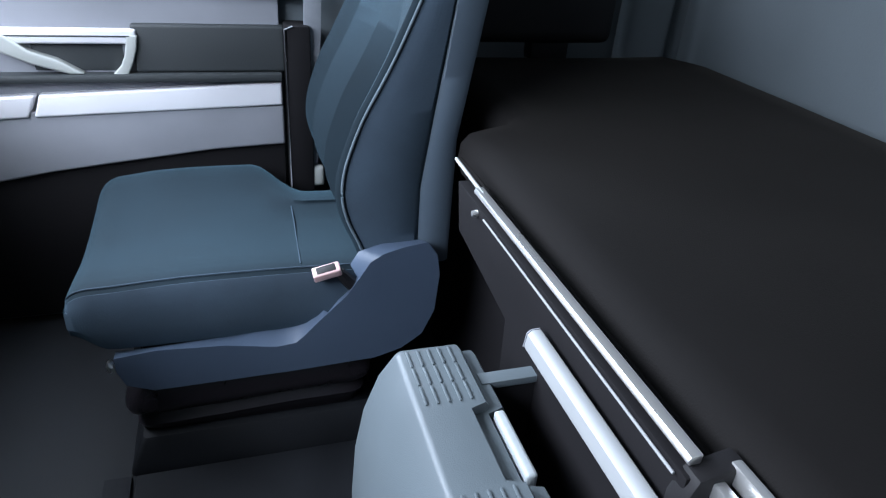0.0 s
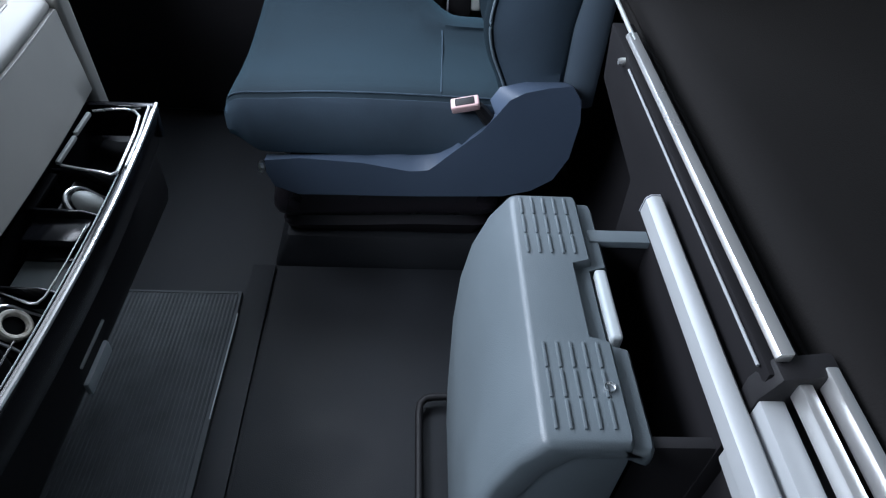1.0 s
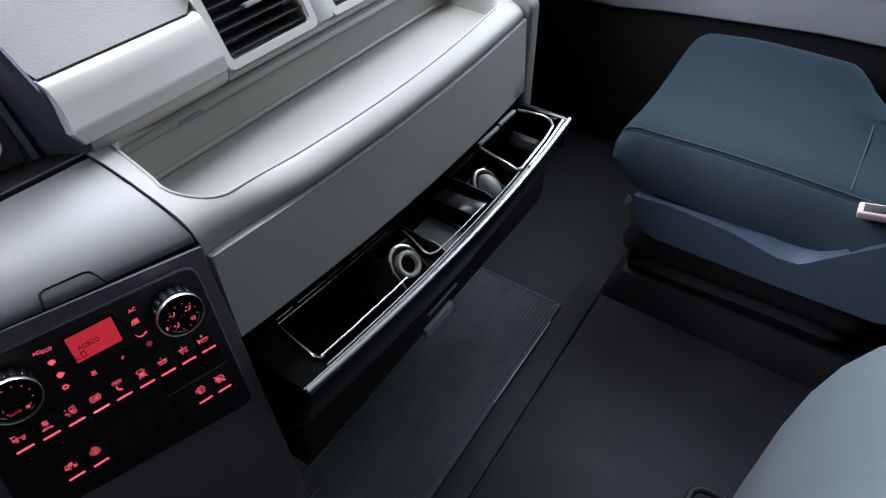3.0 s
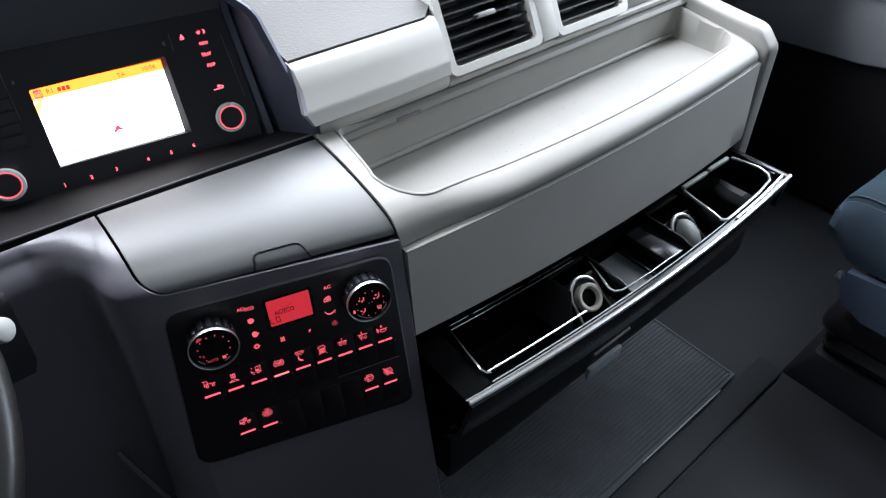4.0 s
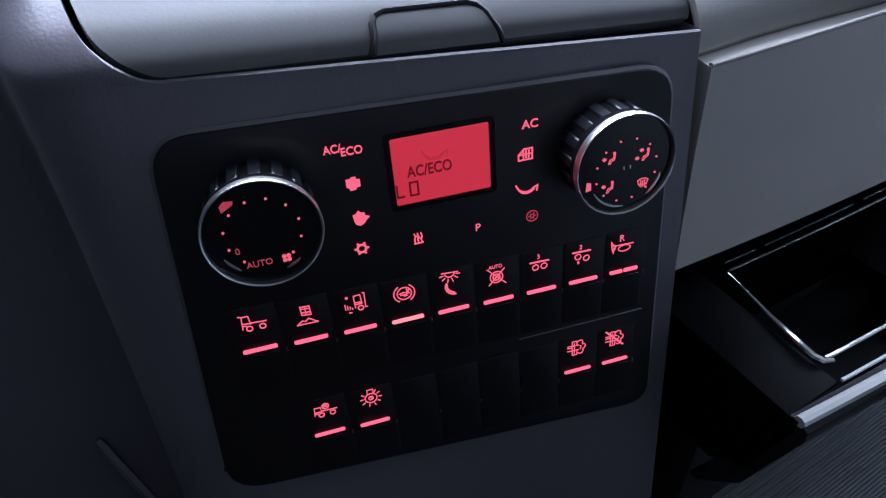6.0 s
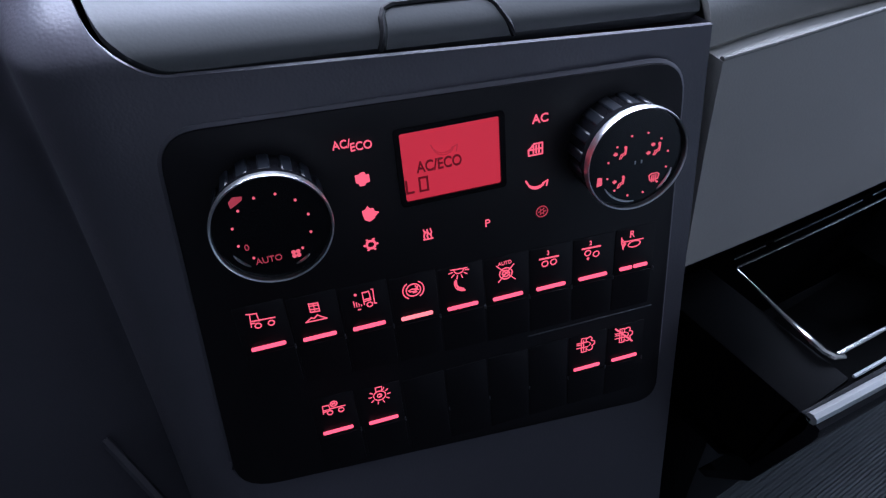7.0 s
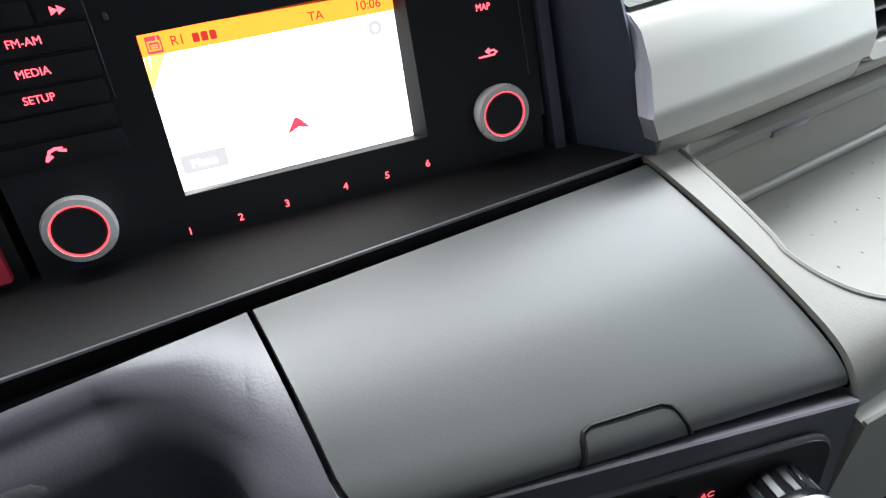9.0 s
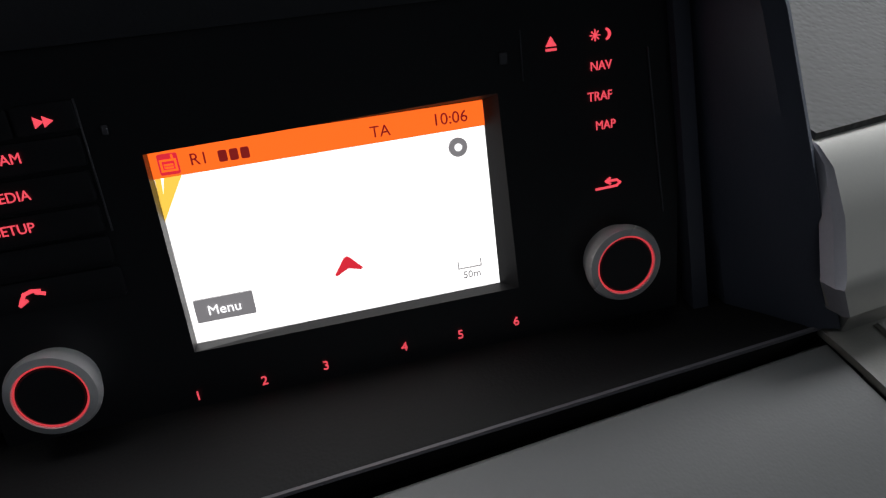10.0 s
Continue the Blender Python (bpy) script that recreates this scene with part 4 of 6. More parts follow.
part("bin_block", box(0.450, 0.492, 0.565 + bow(0.44), 0.636 + bow(0.44), 0.470, 0.494, 0.003), GLOSS, cup)
# bright rims
part("bin_rim", tube([(0.148, 0.630, 0.5055), (0.1445, 0.612, 0.506), (0.141, 0.594, 0.506), (0.1385, 0.577, 0.506), (0.137, 0.566, 0.506), (0.139, 0.5615, 0.5055), (0.144, 0.5590, 0.505)], [0.0009, 0.0010, 0.0012, 0.0017, 0.0019, 0.0018, 0.0012], 8), BRIGHT, cup)
part("bin_rim", tube([(0.369, 0.621, 0.500), (0.357, 0.591, 0.500), (0.346, 0.563, 0.500), (0.347, 0.555, 0.500), (0.356, 0.5505, 0.500), (0.41, 0.5475, 0.501), (0.471, 0.547, 0.502)], [0.0014, 0.0014, 0.0015, 0.0016, 0.0014, 0.0010, 0.0009], 8), ALU, cup)
part("bin_rim", tube([(0.579, 0.617, 0.507), (0.574, 0.597, 0.507), (0.568, 0.563, 0.507), (0.563, 0.547, 0.507), (0.569, 0.5415, 0.507), (0.61, 0.5435, 0.507), (0.66, 0.547, 0.507), (0.700, 0.553, 0.507), (0.713, 0.563, 0.507), (0.718, 0.579, 0.507), (0.715, 0.602, 0.507), (0.708, 0.622, 0.508)], 0.0021, 8), ALU, cup)
part("bin_rim", tube([(0.585, 0.536, 0.505), (0.66, 0.5405, 0.505), (0.728, 0.548, 0.506)], 0.0019, 6), ALU, cup)
part("bin_catch", box(0.716, 0.7195, 0.556, 0.566, 0.506, 0.5095, 0.001), GLOSS, cup)
part("deck_plate", box(0.296, 0.362, 0.632 + bow(0.33), 0.645 + bow(0.33), 0.498, 0.5045, 0.002), DECK_SHADE, cup)
part("deck_plate", box(0.492, 0.566, 0.632 + bow(0.53), 0.645 + bow(0.53), 0.498, 0.5045, 0.002), DECK_SHADE, cup)
part("hinge", box(0.582, 0.642, 0.6195, 0.6255, 0.505, 0.511, 0.0015), PALE, cup)
part("hinge", box(0.648, 0.700, 0.6205, 0.6265, 0.506, 0.512, 0.0015), PALE, cup)
# inclined webs: one with the power socket, one with a rounded grip
def web_frame(c, n):
    n = Vector(n).normalized()
    yl = -n
    zl = (Vector((0, 0.8, 0.6)) - n * n.dot(Vector((0, 0.8, 0.6)))).normalized()
    xl = yl.cross(zl)
    m = Matrix((xl, yl, zl)).transposed().to_4x4()
    return Matrix.Translation(c) @ m


def web(nm, c, n, half, lab):
    m = web_frame(c, n)
    w = part(nm, plate(round_poly([(-half - 0.008, -0.036), (half + 0.008, -0.036), (half + 0.008, 0.026), (-half - 0.008, 0.026)], 0.006, 3), 0.004, 0.010, 0.002), SCREEN_EDGE, cup, lab, m)
    arch = [(-half - 0.004, -0.001, -0.040), (-half - 0.002, -0.001, -0.024), (-half, 0.0, -0.010)]
    arch += [(half * math.cos(radians(a)), 0.0, 0.002 + half * 1.08 * math.sin(radians(a))) for a in range(170, 5, -15)]
    arch += [(half, 0.0, -0.010), (half + 0.002, -0.001, -0.024), (half + 0.004, -0.001, -0.036)]
    part("web_rim", tube(arch, [0.0016 + 0.0014 * math.exp(-((i - 6) / 3.5) ** 2) for i in range(len(arch))], 8), ALU, w)
    return w


sw_web = web("socket_web", (0.326, 0.577, 0.485), (-0.04, -0.66, 0.75), 0.0235, "black inclined web with a bright rim")
part("power_socket", lathe([(0.0170, 0.008), (0.0182, -0.003), (0.0182, -0.0062), (0.0165, -0.0076), (0.0135, -0.0072), (0.0118, -0.005), (0.0114, 0.014), (0.0, 0.014)], 40), CREAM, sw_web, "cream-ringed round power socket")
part("socket_well", lathe([(0.0112, -0.002), (0.0110, 0.012), (0.0, 0.012)], 24), BLACK, sw_web)
g_web = web("grip_web", (0.533, 0.575, 0.481), (-0.04, -0.66, 0.75), 0.0235, "black inclined web with a rounded grip")
bm = bmesh.new()
bmesh.ops.create_uvsphere(bm, u_segments=26, v_segments=16, radius=1, matrix=Matrix.Translation((0, -0.002, -0.004)) @ Matrix.Diagonal((0.0165, 0.013, 0.0245, 1)))
part("grip", bm, PALE, g_web, "pale rounded grip")
part("bin_slope", extrude_loop([(0.268, 0.562 + bow(0.28), 0.468), (0.300, 0.600 + bow(0.28), 0.500), (0.300, 0.640 + bow(0.28), 0.500), (0.268, 0.640 + bow(0.28), 0.468)], (0.004, 0, 0.002), 0.001), SCREEN_EDGE, cup)
for x, w0 in ((0.3635, 0.003), (0.572, 0.003)):
    divider(x, w0, GLOSS)

# ---- centre console ----
CM = pose(-0.02, 0.6555, 0.555, -10, 0, -14.8)
console = thing("centre_console", "dark grey centre console angled towards the driver", "console", CM)
# the console's skin runs from its right side round the corner into the driver's side of the dash
LID_L, LID_R, BODY_R = Vector((-0.1236, 0.7062, 0.6730)), Vector((0.0962, 0.657, 0.6590)), Vector((0.0957, 0.6490, 0.6572))
LID_W, LID_GAP, LID_CORNER = 0.2240, 0.0016, 0.022
PROF_L = [(0.0, 0.0), (0.0008, 0.005), (0.004, 0.0095), (0.010, 0.0145), (0.018, 0.0190), (0.028, 0.0238), (0.041, 0.0280), (0.059, 0.0315), (0.074, 0.0332), (0.0898, 0.0342)]
PROF_R = [(0.0, 0.0), (0.0012, 0.005), (0.005, 0.0090), (0.012, 0.0135), (0.024, 0.0185), (0.041, 0.0238), (0.063, 0.0295), (0.090, 0.0345), (0.112, 0.0380), (0.135, 0.0410)]


def plan_path():
    """Foot of the skin left of the lid: round the corner, along the side, then left under the ledge."""
    x, y, phi, run, out = LID_L.x, LID_L.y, radians(14.8), 0.0, []
    step = 0.0015
    while x > -0.66:
        out.append((run, x, y, phi))
        d = step if run < 0.11 else 0.02
        x, y, run = x - d * math.cos(phi), y + d * math.sin(phi), run + d
        if 0.004 < run < 0.0402:
            phi += step / 0.030
        elif 0.050 < run and phi > 0:
            phi = max(0.0, phi - step / 0.035)
    return out


# top of the roll round the corner
RIDGE = [Vector((x, y, 0)) for x, y in ((-0.1236, 0.7342), (-0.1295, 0.7365), (-0.1360, 0.7435), (-0.1440, 0.757), (-0.158, 0.774), (-0.184, 0.788))]


def skin_column(sm, lid_part=False):
    """Guide points of one upright section and its foot, outward direction and lean."""
    if sm >= 0:
        s = sm / LID_W
        foot = LID_L.lerp(LID_R if lid_part else BODY_R, s)
        pts = []
        for (fl, hl), (fr, hr) in zip(PROF_L, PROF_R):
            pts.append(foot + Vector((0.0, fl + (fr - fl) * s, hl + (hr - hl) * s)))
        return foot, Vector((-0.255 * (1 - s), -0.967, 0)), 0.174, pts
    run, x, y, phi = sm_path[int(-sm) - 1]
    foot = Vector((x, y, LID_L.z))
    out = Vector((-math.sin(phi), -math.cos(phi), 0))
    ridge = catmull(RIDGE, 5 * run / 0.1015) if run < 0.1015 else Vector((x, 0.788, 0))
    ridge.z = foot.z
    ex = -0.1236 - 0.07 * min(run, 0.05) if run < 0.05 else -0.1271 - 0.060 * min(1.0, (run - 0.05) / 0.0515) ** 1.5
    if run > 0.1015:
        ex = x
    pts = [foot.lerp(ridge, f / 0.028) + Vector((0, 0, h)) for f, h in PROF_L[:6]]
    end = Vector((ex, 0.796, LID_L.z + 0.0342))
    for f, h in PROF_L[6:]:
        g = (f - 0.028) / 0.0618
        q = pts[5].lerp(end, g)
        pts.append(Vector((q.x, q.y, LID_L.z + h)))
    return foot, out, 0.174 * (1 - 0.8 * smooth01(run / 0.05)), pts


def tau_of(a):
    """Profile parameter at a length along the section."""
    t, last = 0, 0.0
    for i in range(9):
        d = math.hypot(PROF_L[i + 1][0] - PROF_L[i][0], PROF_L[i + 1][1] - PROF_L[i][1])
        if a <= last + d:
            return i + (a - last) / d
        last += d
    return 9.0


def lid_edge(sm):
    """How far up the section the lid's lower edge lies."""
    q = max(0.0, LID_CORNER - sm)
    return LID_CORNER - math.sqrt(max(0.0, LID_CORNER ** 2 - q * q))


sm_path = plan_path()
DROPS = (0.45, 0.35, 0.25, 0.17, 0.11, 0.07, 0.045, 0.03, 0.018, 0.009, 0.004)


def below(foot, out, lean, d):
    return foot + out * (lean * d) - Vector((0, 0, d))


columns = []
# left of the groove
for k in range(len(sm_path), 0, -1):
    foot, out, lean, pts = skin_column(-k)
    col = [below(foot, out, lean, d) for d in DROPS] + [catmull(pts, tau_of(LID_CORNER) * j / 10) for j in range(11)]
    t0 = tau_of(LID_CORNER)
    col += [catmull(pts, t0 + (9 - t0) * j / 16) for j in range(1, 17)]
    columns.append(col)
bm = bmesh.new()
sheet = [[bm.verts.new(CM.inverted() @ p) for p in col] for col in columns]
for a, b in zip(sheet, sheet[1:]):
    for i in range(len(a) - 1):
        bm.faces.new((a[i], b[i], b[i + 1], a[i + 1]))
rim_col = sheet[-1]
# groove side
wall = [bm.verts.new(v.co + CM.inverted().to_3x3() @ Vector((0.0006, 0.002, -0.008))) for v in rim_col[21:]]
for i in range(len(wall) - 1):
    bm.faces.new((rim_col[21 + i], wall[i], wall[i + 1], rim_col[22 + i]))
# under the lid
last = rim_col[:22]
front = [0.0007 * i for i in range(1, 33)] + [0.0230 + (LID_W - 0.0230) * i / 12 for i in range(1, 13)]
tops = [last[-1]]
for sm in front:
    foot, out, lean, pts = skin_column(sm)
    t0 = tau_of(lid_edge(sm))
    col = [below(foot, out, lean, d) for d in DROPS] + [catmull(pts, t0 * j / 10) if t0 > 0.01 else foot + Vector((0, 0, 0.00002 * j)) for j in range(11)]
    col = [bm.verts.new(CM.inverted() @ p) for p in col]
    for i in range(21):
        bm.faces.new((last[i], col[i], col[i + 1], last[i + 1]))
    last = col
    tops.append(last[-1])
inner = [bm.verts.new(v.co + CM.inverted().to_3x3() @ Vector((0.0, 0.0012, 0.0006))) for v in tops]
deep = [bm.verts.new(v.co + CM.inverted().to_3x3() @ Vector((0.001, 0.016, -0.008))) for v in tops]
for a, b in ((tops, inner), (inner, deep)):
    for i in range(len(a) - 1):
        bm.faces.new((a[i], a[i + 1], b[i + 1], b[i]))
# right side
for dx, dy in ((0.0012, 0.0012), (0.0015, 0.05), (0.0015, 0.14)):
    col = [bm.verts.new(CM.inverted() @ (Vector((0.0957 + dx, 0, 0)) + Vector((0, 1, 0)) * ((CM @ v.co).y if dy < 0.01 else 0.649) + Vector((0, dy, (CM @ v.co).z)))) for v in last[:22]] if dy < 0.04 else [bm.verts.new(CM.inverted() @ Vector((0.0957 + dx, 0.649 + dy, (CM @ v.co).z))) for v in last[:22]]
    for i in range(21):
        bm.faces.new((last[i], col[i], col[i + 1], last[i + 1]))
    last = col
part("body", bm, CONSOLE, console)

outline = round_poly([(-0.1050, 0.1010), (0.1000, 0.0945), (0.1068, -0.1005), (-0.1210, -0.0815)], [0.016, 0.017, 0.013, 0.02], 7)
panel = part("control_panel", plate(outline, 0.0, 0.008, 0.0015), PANEL, console, "matt black climate and switch panel")
part("panel_rim", tube([(u, 0.0025, w) for u, w in outline], 0.0015, 6, True), CONSOLE, console)


def rotary(u, w, r, nm, lab):
    k = part(nm, lathe([(r * 0.93, 0.001), (r * 0.93, -0.012), (r * 0.98, -0.014), (r * 0.98, -0.0185), (0.0, -0.0185)], 44, (u, w)), GLOSS, panel, lab)
    return k


KL, KR = (-0.0733, 0.0672), (0.0690, 0.0647)
YD = -0.0189
for (u, w), r in ((KL, 0.0216), (KR, 0.0219)):
    k = rotary(u, w, r, "rotary_knob", "black rotary knob with chrome ring")
    part("chrome_ring", lathe([(r * 0.96, -0.0165), (r, -0.0175), (r * 1.004, -0.0195), (r * 0.988, -0.0208), (r * 0.962, -0.0205), (r * 0.95, -0.0187)], 64, (u, w), True), CHROME, k)
    for i in range(16):
        a = radians(i * 22.5 + 5)
        part("grip_tooth", box(-0.0022, 0.0022, -0.0135, 0.0, r * 0.90, r * 0.962, 0.0006, 1), TOOTH, k, "", Matrix.Translation((u, 0, w)) @ Matrix.Rotation(a, 4, "Y"))
    if u < 0:
        cu, cw, ra, arcs = u, w, 0.0171, ((206, 232), (288, 309))
        for i in range(10):
            q = radians(229 - 31 * i)
            part("dot", plate(arc(u + 0.0135 * math.cos(q), w + 0.0135 * math.sin(q), 0.00052, 0, 324, 9), YD, YD + 0.0003), RED_MID, k)
        lettering("AUTO", 0.0036, u - 0.0038, w - 0.0121, YD, k, RED_FAINT, sx=0.95)
        lettering("0", 0.0036, u - 0.0102, w - 0.0055, YD, k, RED_FAINT)
        for q in range(45, 405, 90):
            part("fan_blade", plate(arc(u + 0.0060 + 0.00115 * math.cos(radians(q)), w - 0.0121 + 0.00115 * math.sin(radians(q)), 0.00085, 0, 324, 9), YD, YD + 0.0003), RED_MID, k)
        part("pointer", plate([(u - 0.0095 + a, w + 0.0129 + b) for a, b in ((-0.0024, -0.0022), (-0.0026, 0.0002), (-0.0008, 0.0019), (0.0024, 0.0015), (0.0020, 0.0002), (-0.0006, -0.0013))], YD, YD + 0.0003), RED_FAINT, k, "dim red pointer mark")
    else:
        cu, cw, ra, arcs = 0.0700, 0.0618, 0.0160, ((209, 268), (-53, -15))
        for i in range(12):
            q = radians(15 + 30 * i)
            part("dot", plate(arc(cu + 0.0135 * math.cos(q), cw + 0.0135 * math.sin(q), 0.00046, 0, 324, 9), YD, YD + 0.0003), RED_MID, k)
        man = [arc(1.15, 2.45, 0.42, 0, 360, 8), [(1.0, 1.7), (0.8, 0.1), (-0.7, -0.4), (-1.3, -2.2)], [(1.6, 1.7), (1.3, -0.6), (0.1, -0.9), (-0.6, -2.2)]]
        arrow = [(-0.7, 0.0), (0.1, 0.75), (0.1, 0.4), (0.75, 0.4), (0.75, -0.4), (0.1, -0.4), (0.1, -0.75)]
        for hu, hw, marks in ((0.0642, 0.0706, ((0.0597, 0.0683),)), (0.0791, 0.0694, ((0.0742, 0.0661), (0.0760, 0.0694))), (0.0641, 0.0578, ((0.0601, 0.0562),))):
            strokes(man, hu - 0.0012, hw - 0.0025, YD, 0.00098, k, RED_MID, "vent_symbol", 0.34)
            for au, aw in marks:
                part("vent_arrow", plate([(au + a * 0.0013, aw + b * 0.0013) for a, b in arrow], YD, YD + 0.0003), RED_MID, k)
        strokes([[(-1, 0.5), (-0.5, 0.8), (0.5, 0.8), (1, 0.5), (0.75, -0.4), (-0.75, -0.4), (-1, 0.5)], [(-0.4, 0.4), (-0.4, -0.8)], [(0, 0.4), (0, -0.8)], [(0.4, 0.4), (0.4, -0.8)]], 0.0779, 0.0546, YD, 0.0023, k, RED_MID, "screen_symbol", 0.17)
        part("pointer", plate([(0.0536 + a, 0.0577 + b) for a, b in ((-0.0012, -0.0021), (-0.0009, 0.0019), (0.0009, 0.0016), (0.0011, -0.0017))], YD, YD + 0.0003), RED_MID, k)
        for du in (-0.0016, 0.0012):
            part("centre_mark", box(0.0704 + du - 0.0003, 0.0704 + du + 0.0003, YD, YD + 0.0003, 0.0622, 0.0637, 0.0001, 1), CHROME, k)
    for q0, q1 in arcs:
        part("grip_arc", tube([(cu + ra * math.cos(radians(q0 + (q1 - q0) * i / 8)), YD, cw + ra * math.sin(radians(q0 + (q1 - q0) * i / 8))) for i in range(9)], [0.0002, 0.0004, 0.0005, 0.00055, 0.00055, 0.00055, 0.0005, 0.0004, 0.0002], 5), CHROME, k)

YF = -0.0006
lcd = part("display", plate(rrect(-0.0212, 0.0186, 0.0567, 0.0855, 0.001), -0.0004, 0.001), LCD, panel, "red backlit display")
part("display_bezel", frame_ring(rrect(-0.0235, 0.021, 0.0545, 0.0875, 0.002), rrect(-0.0213, 0.0187, 0.0566, 0.0856, 0.001), -0.0010, 0.002), GLOSS, panel)
lettering("AC/ECO", 0.0066, -0.0065, 0.0703, YF, lcd, LCD_INK, sx=0.76, bold=0.02)
strokes([[(-0.5, 0.9), (0.5, 0.9), (0.5, -0.9), (-0.5, -0.9), (-0.5, 0.9)]], -0.0136, 0.0630, YF, 0.0032, lcd, LCD_INK, "segment", 0.26)
strokes([[(-0.5, 0.9), (-0.5, -0.7), (0.3, -0.7)]], -0.0190, 0.0625, YF, 0.0032, lcd, LCD_INK, "segment", 0.28)
strokes([arc(-0.1, 0.75, 1.15, 195, 318, 10), arc(-0.1, 0.40, 0.98, 205, 322, 10), [(0.55, -0.1), (1.05, 0.1), (0.95, -0.45)]], -0.0036, 0.0765, YF, 0.0046, lcd, LCD_FAINT, "segment", 0.12)
lettering("AC/", 0.0047, -0.0430, 0.0856, YF, panel, RED, sx=0.86, bold=0.012)
lettering("ECO", 0.0047, -0.0358, 0.0838, YF, panel, RED, sx=0.90, bold=0.012)
lettering("AC", 0.0051, 0.0361, 0.0811, YF, panel, RED, bold=0.012)
lettering("P", 0.0050, 0.012, 0.0386, YF, panel, RED)
engine = [(-0.9, 0.7), (-0.3, 0.7), (-0.2, 0.9), (0.4, 0.9), (0.5, 0.5), (0.9, 0.5), (0.9, -0.5), (0.4, -0.6), (0.2, -0.9), (-0.5, -0.9), (-0.6, -0.5), (-0.9, -0.4)]
part("engine_symbol", plate([(-0.0372 + a * 0.0030, 0.0702 + c * 0.0030) for a, c in engine], YF, 0.0), RED, panel)
flame = [(-0.9, 0.5), (-0.5, 0.6), (-0.2, 1.0), (0.1, 0.65), (0.5, 0.6), (0.55, 0.2), (1.05, 0.0), (0.6, -0.35), (0.4, -0.7), (-0.2, -1.0), (-0.7, -0.7), (-0.85, -0.2)]
part("engine_symbol", plate([(-0.0364 + a * 0.0034, 0.0547 + c * 0.0034) for a, c in flame], YF, 0.0), RED, panel)
strokes([arc(0, 0, 0.75, 0, 360, 10)] + [[(0.8 * math.cos(radians(q)), 0.8 * math.sin(radians(q))), (1.1 * math.cos(radians(q)), 1.1 * math.sin(radians(q)))] for q in range(0, 360, 60)], -0.0381, 0.0406, YF, 0.0024, panel, RED, th=0.35)
strokes([[(-0.6, -1), (-0.75, -0.3), (-0.55, 0.4), (-0.7, 1)], [(0.0, -1), (-0.15, -0.3), (0.05, 0.4), (-0.1, 1)], [(0.65, -1), (0.5, -0.3), (0.7, 0.4), (0.55, 1)], [(-0.8, -1), (0.8, -1)], [(-0.4, 0.6), (0.4, -0.1)]], -0.0141, 0.0396, YF, 0.0023, panel, RED, th=0.24)
strokes([[(-1, -0.8), (1, -0.8), (1, 0.8), (-0.2, 0.8), (-1, 0), (-1, -0.8)], [(-0.3, -0.5), (-0.3, 0.5)], [(0.1, -0.5), (0.1, 0.5)], [(0.5, -0.5), (0.5, 0.5)], [(-1, 0), (1, 0)]], 0.0340, 0.0683, YF, 0.0030, panel, RED, th=0.2)
strokes([arc(-0.1, 0.75, 1.15, 195, 318, 10), arc(-0.1, 0.40, 0.98, 205, 322, 10), [(0.55, -0.1), (1.05, 0.1), (0.95, -0.45)], [(-1.2, 0.45), (-0.95, 0.0)]], 0.0349, 0.0527, YF, 0.0043, panel, RED, th=0.13)
strokes([arc(0, 0, 1.0, 0, 360, 16), arc(0, 0, 0.34, 0, 360, 8)] + [[(0.5 * math.cos(radians(q)), 0.5 * math.sin(radians(q))), (0.62 * math.cos(radians(q)), 0.62 * math.sin(radians(q)))] for q in range(0, 360, 60)], 0.0369, 0.0385, YF, 0.0026, panel, RED_FAINT, th=0.16)

# symbols in millimetres from the middle of each switch's light bar
truck = [[(-4.5, 11.8), (-3.9, 18.2), (-1.2, 18.0), (-0.9, 14.0)], [(-5.1, 18.6), (-3.9, 18.2)], [(-4.2, 14.6), (-0.9, 14.3)], [(-4.3, 13.4), (-2.9, 13.4)], [(-0.9, 14.4), (5.5, 14.0)], arc(-1.8, 11.7, 1.25, 0, 360, 10), arc(3.6, 11.6, 1.25, 0, 360, 10)]
words = [[(-1.6, 17.8), (2.2, 17.5)], [(-1.6, 16.7), (2.2, 16.4)], [(-1.5, 14.8), (2.3, 14.5)], [(-1.5, 13.5), (2.3, 13.2)], [(-1.6, 18.0), (-1.5, 13.5)], [(0.3, 17.8), (0.3, 13.4)], [(2.2, 17.6), (2.3, 13.2)]]
hill = words + [[(-4.3, 8.8), (-1.8, 10.6), (-0.6, 10.0), (0.9, 11.4), (4.5, 8.6), (-4.3, 8.8)]]
lorry = [[(-0.5, 11.8), (-0.6, 18.0), (2.2, 18.2), (2.5, 14.4), (-0.5, 14.4)], [(-0.3, 13.4), (2.6, 13.6)], arc(1.8, 11.3, 1.2, 0, 360, 10), [(3.4, 18.9), (4.1, 18.6), (3.9, 11.4), (4.6, 11.2)], arc(-3.6, 17.8, 0.35, 0, 360, 6), [(-3.4, 9.8), (-2.4, 9.7)]] + [[(-4.8 + i, 11.8 - 0.1 * i), (-4.8 + i, 14.4 - 0.8 * i)] for i in range(4)]
brake = [arc(-0.2, 14.3, 3.2, 0, 360, 18), arc(-0.2, 14.3, 4.7, 125, 235, 9), arc(-0.2, 14.3, 4.7, -55, 55, 9), [(-2.4, 14.3), (-0.8, 14.9), (0.6, 14.6), (1.9, 15.8)], [(-1.8, 13.7), (0.2, 13.5), (1.4, 14.2), (1.7, 15.4)], [(-0.4, 12.9), (1.2, 13.0)], [(0.9, 16.2), (2.0, 14.0)]]
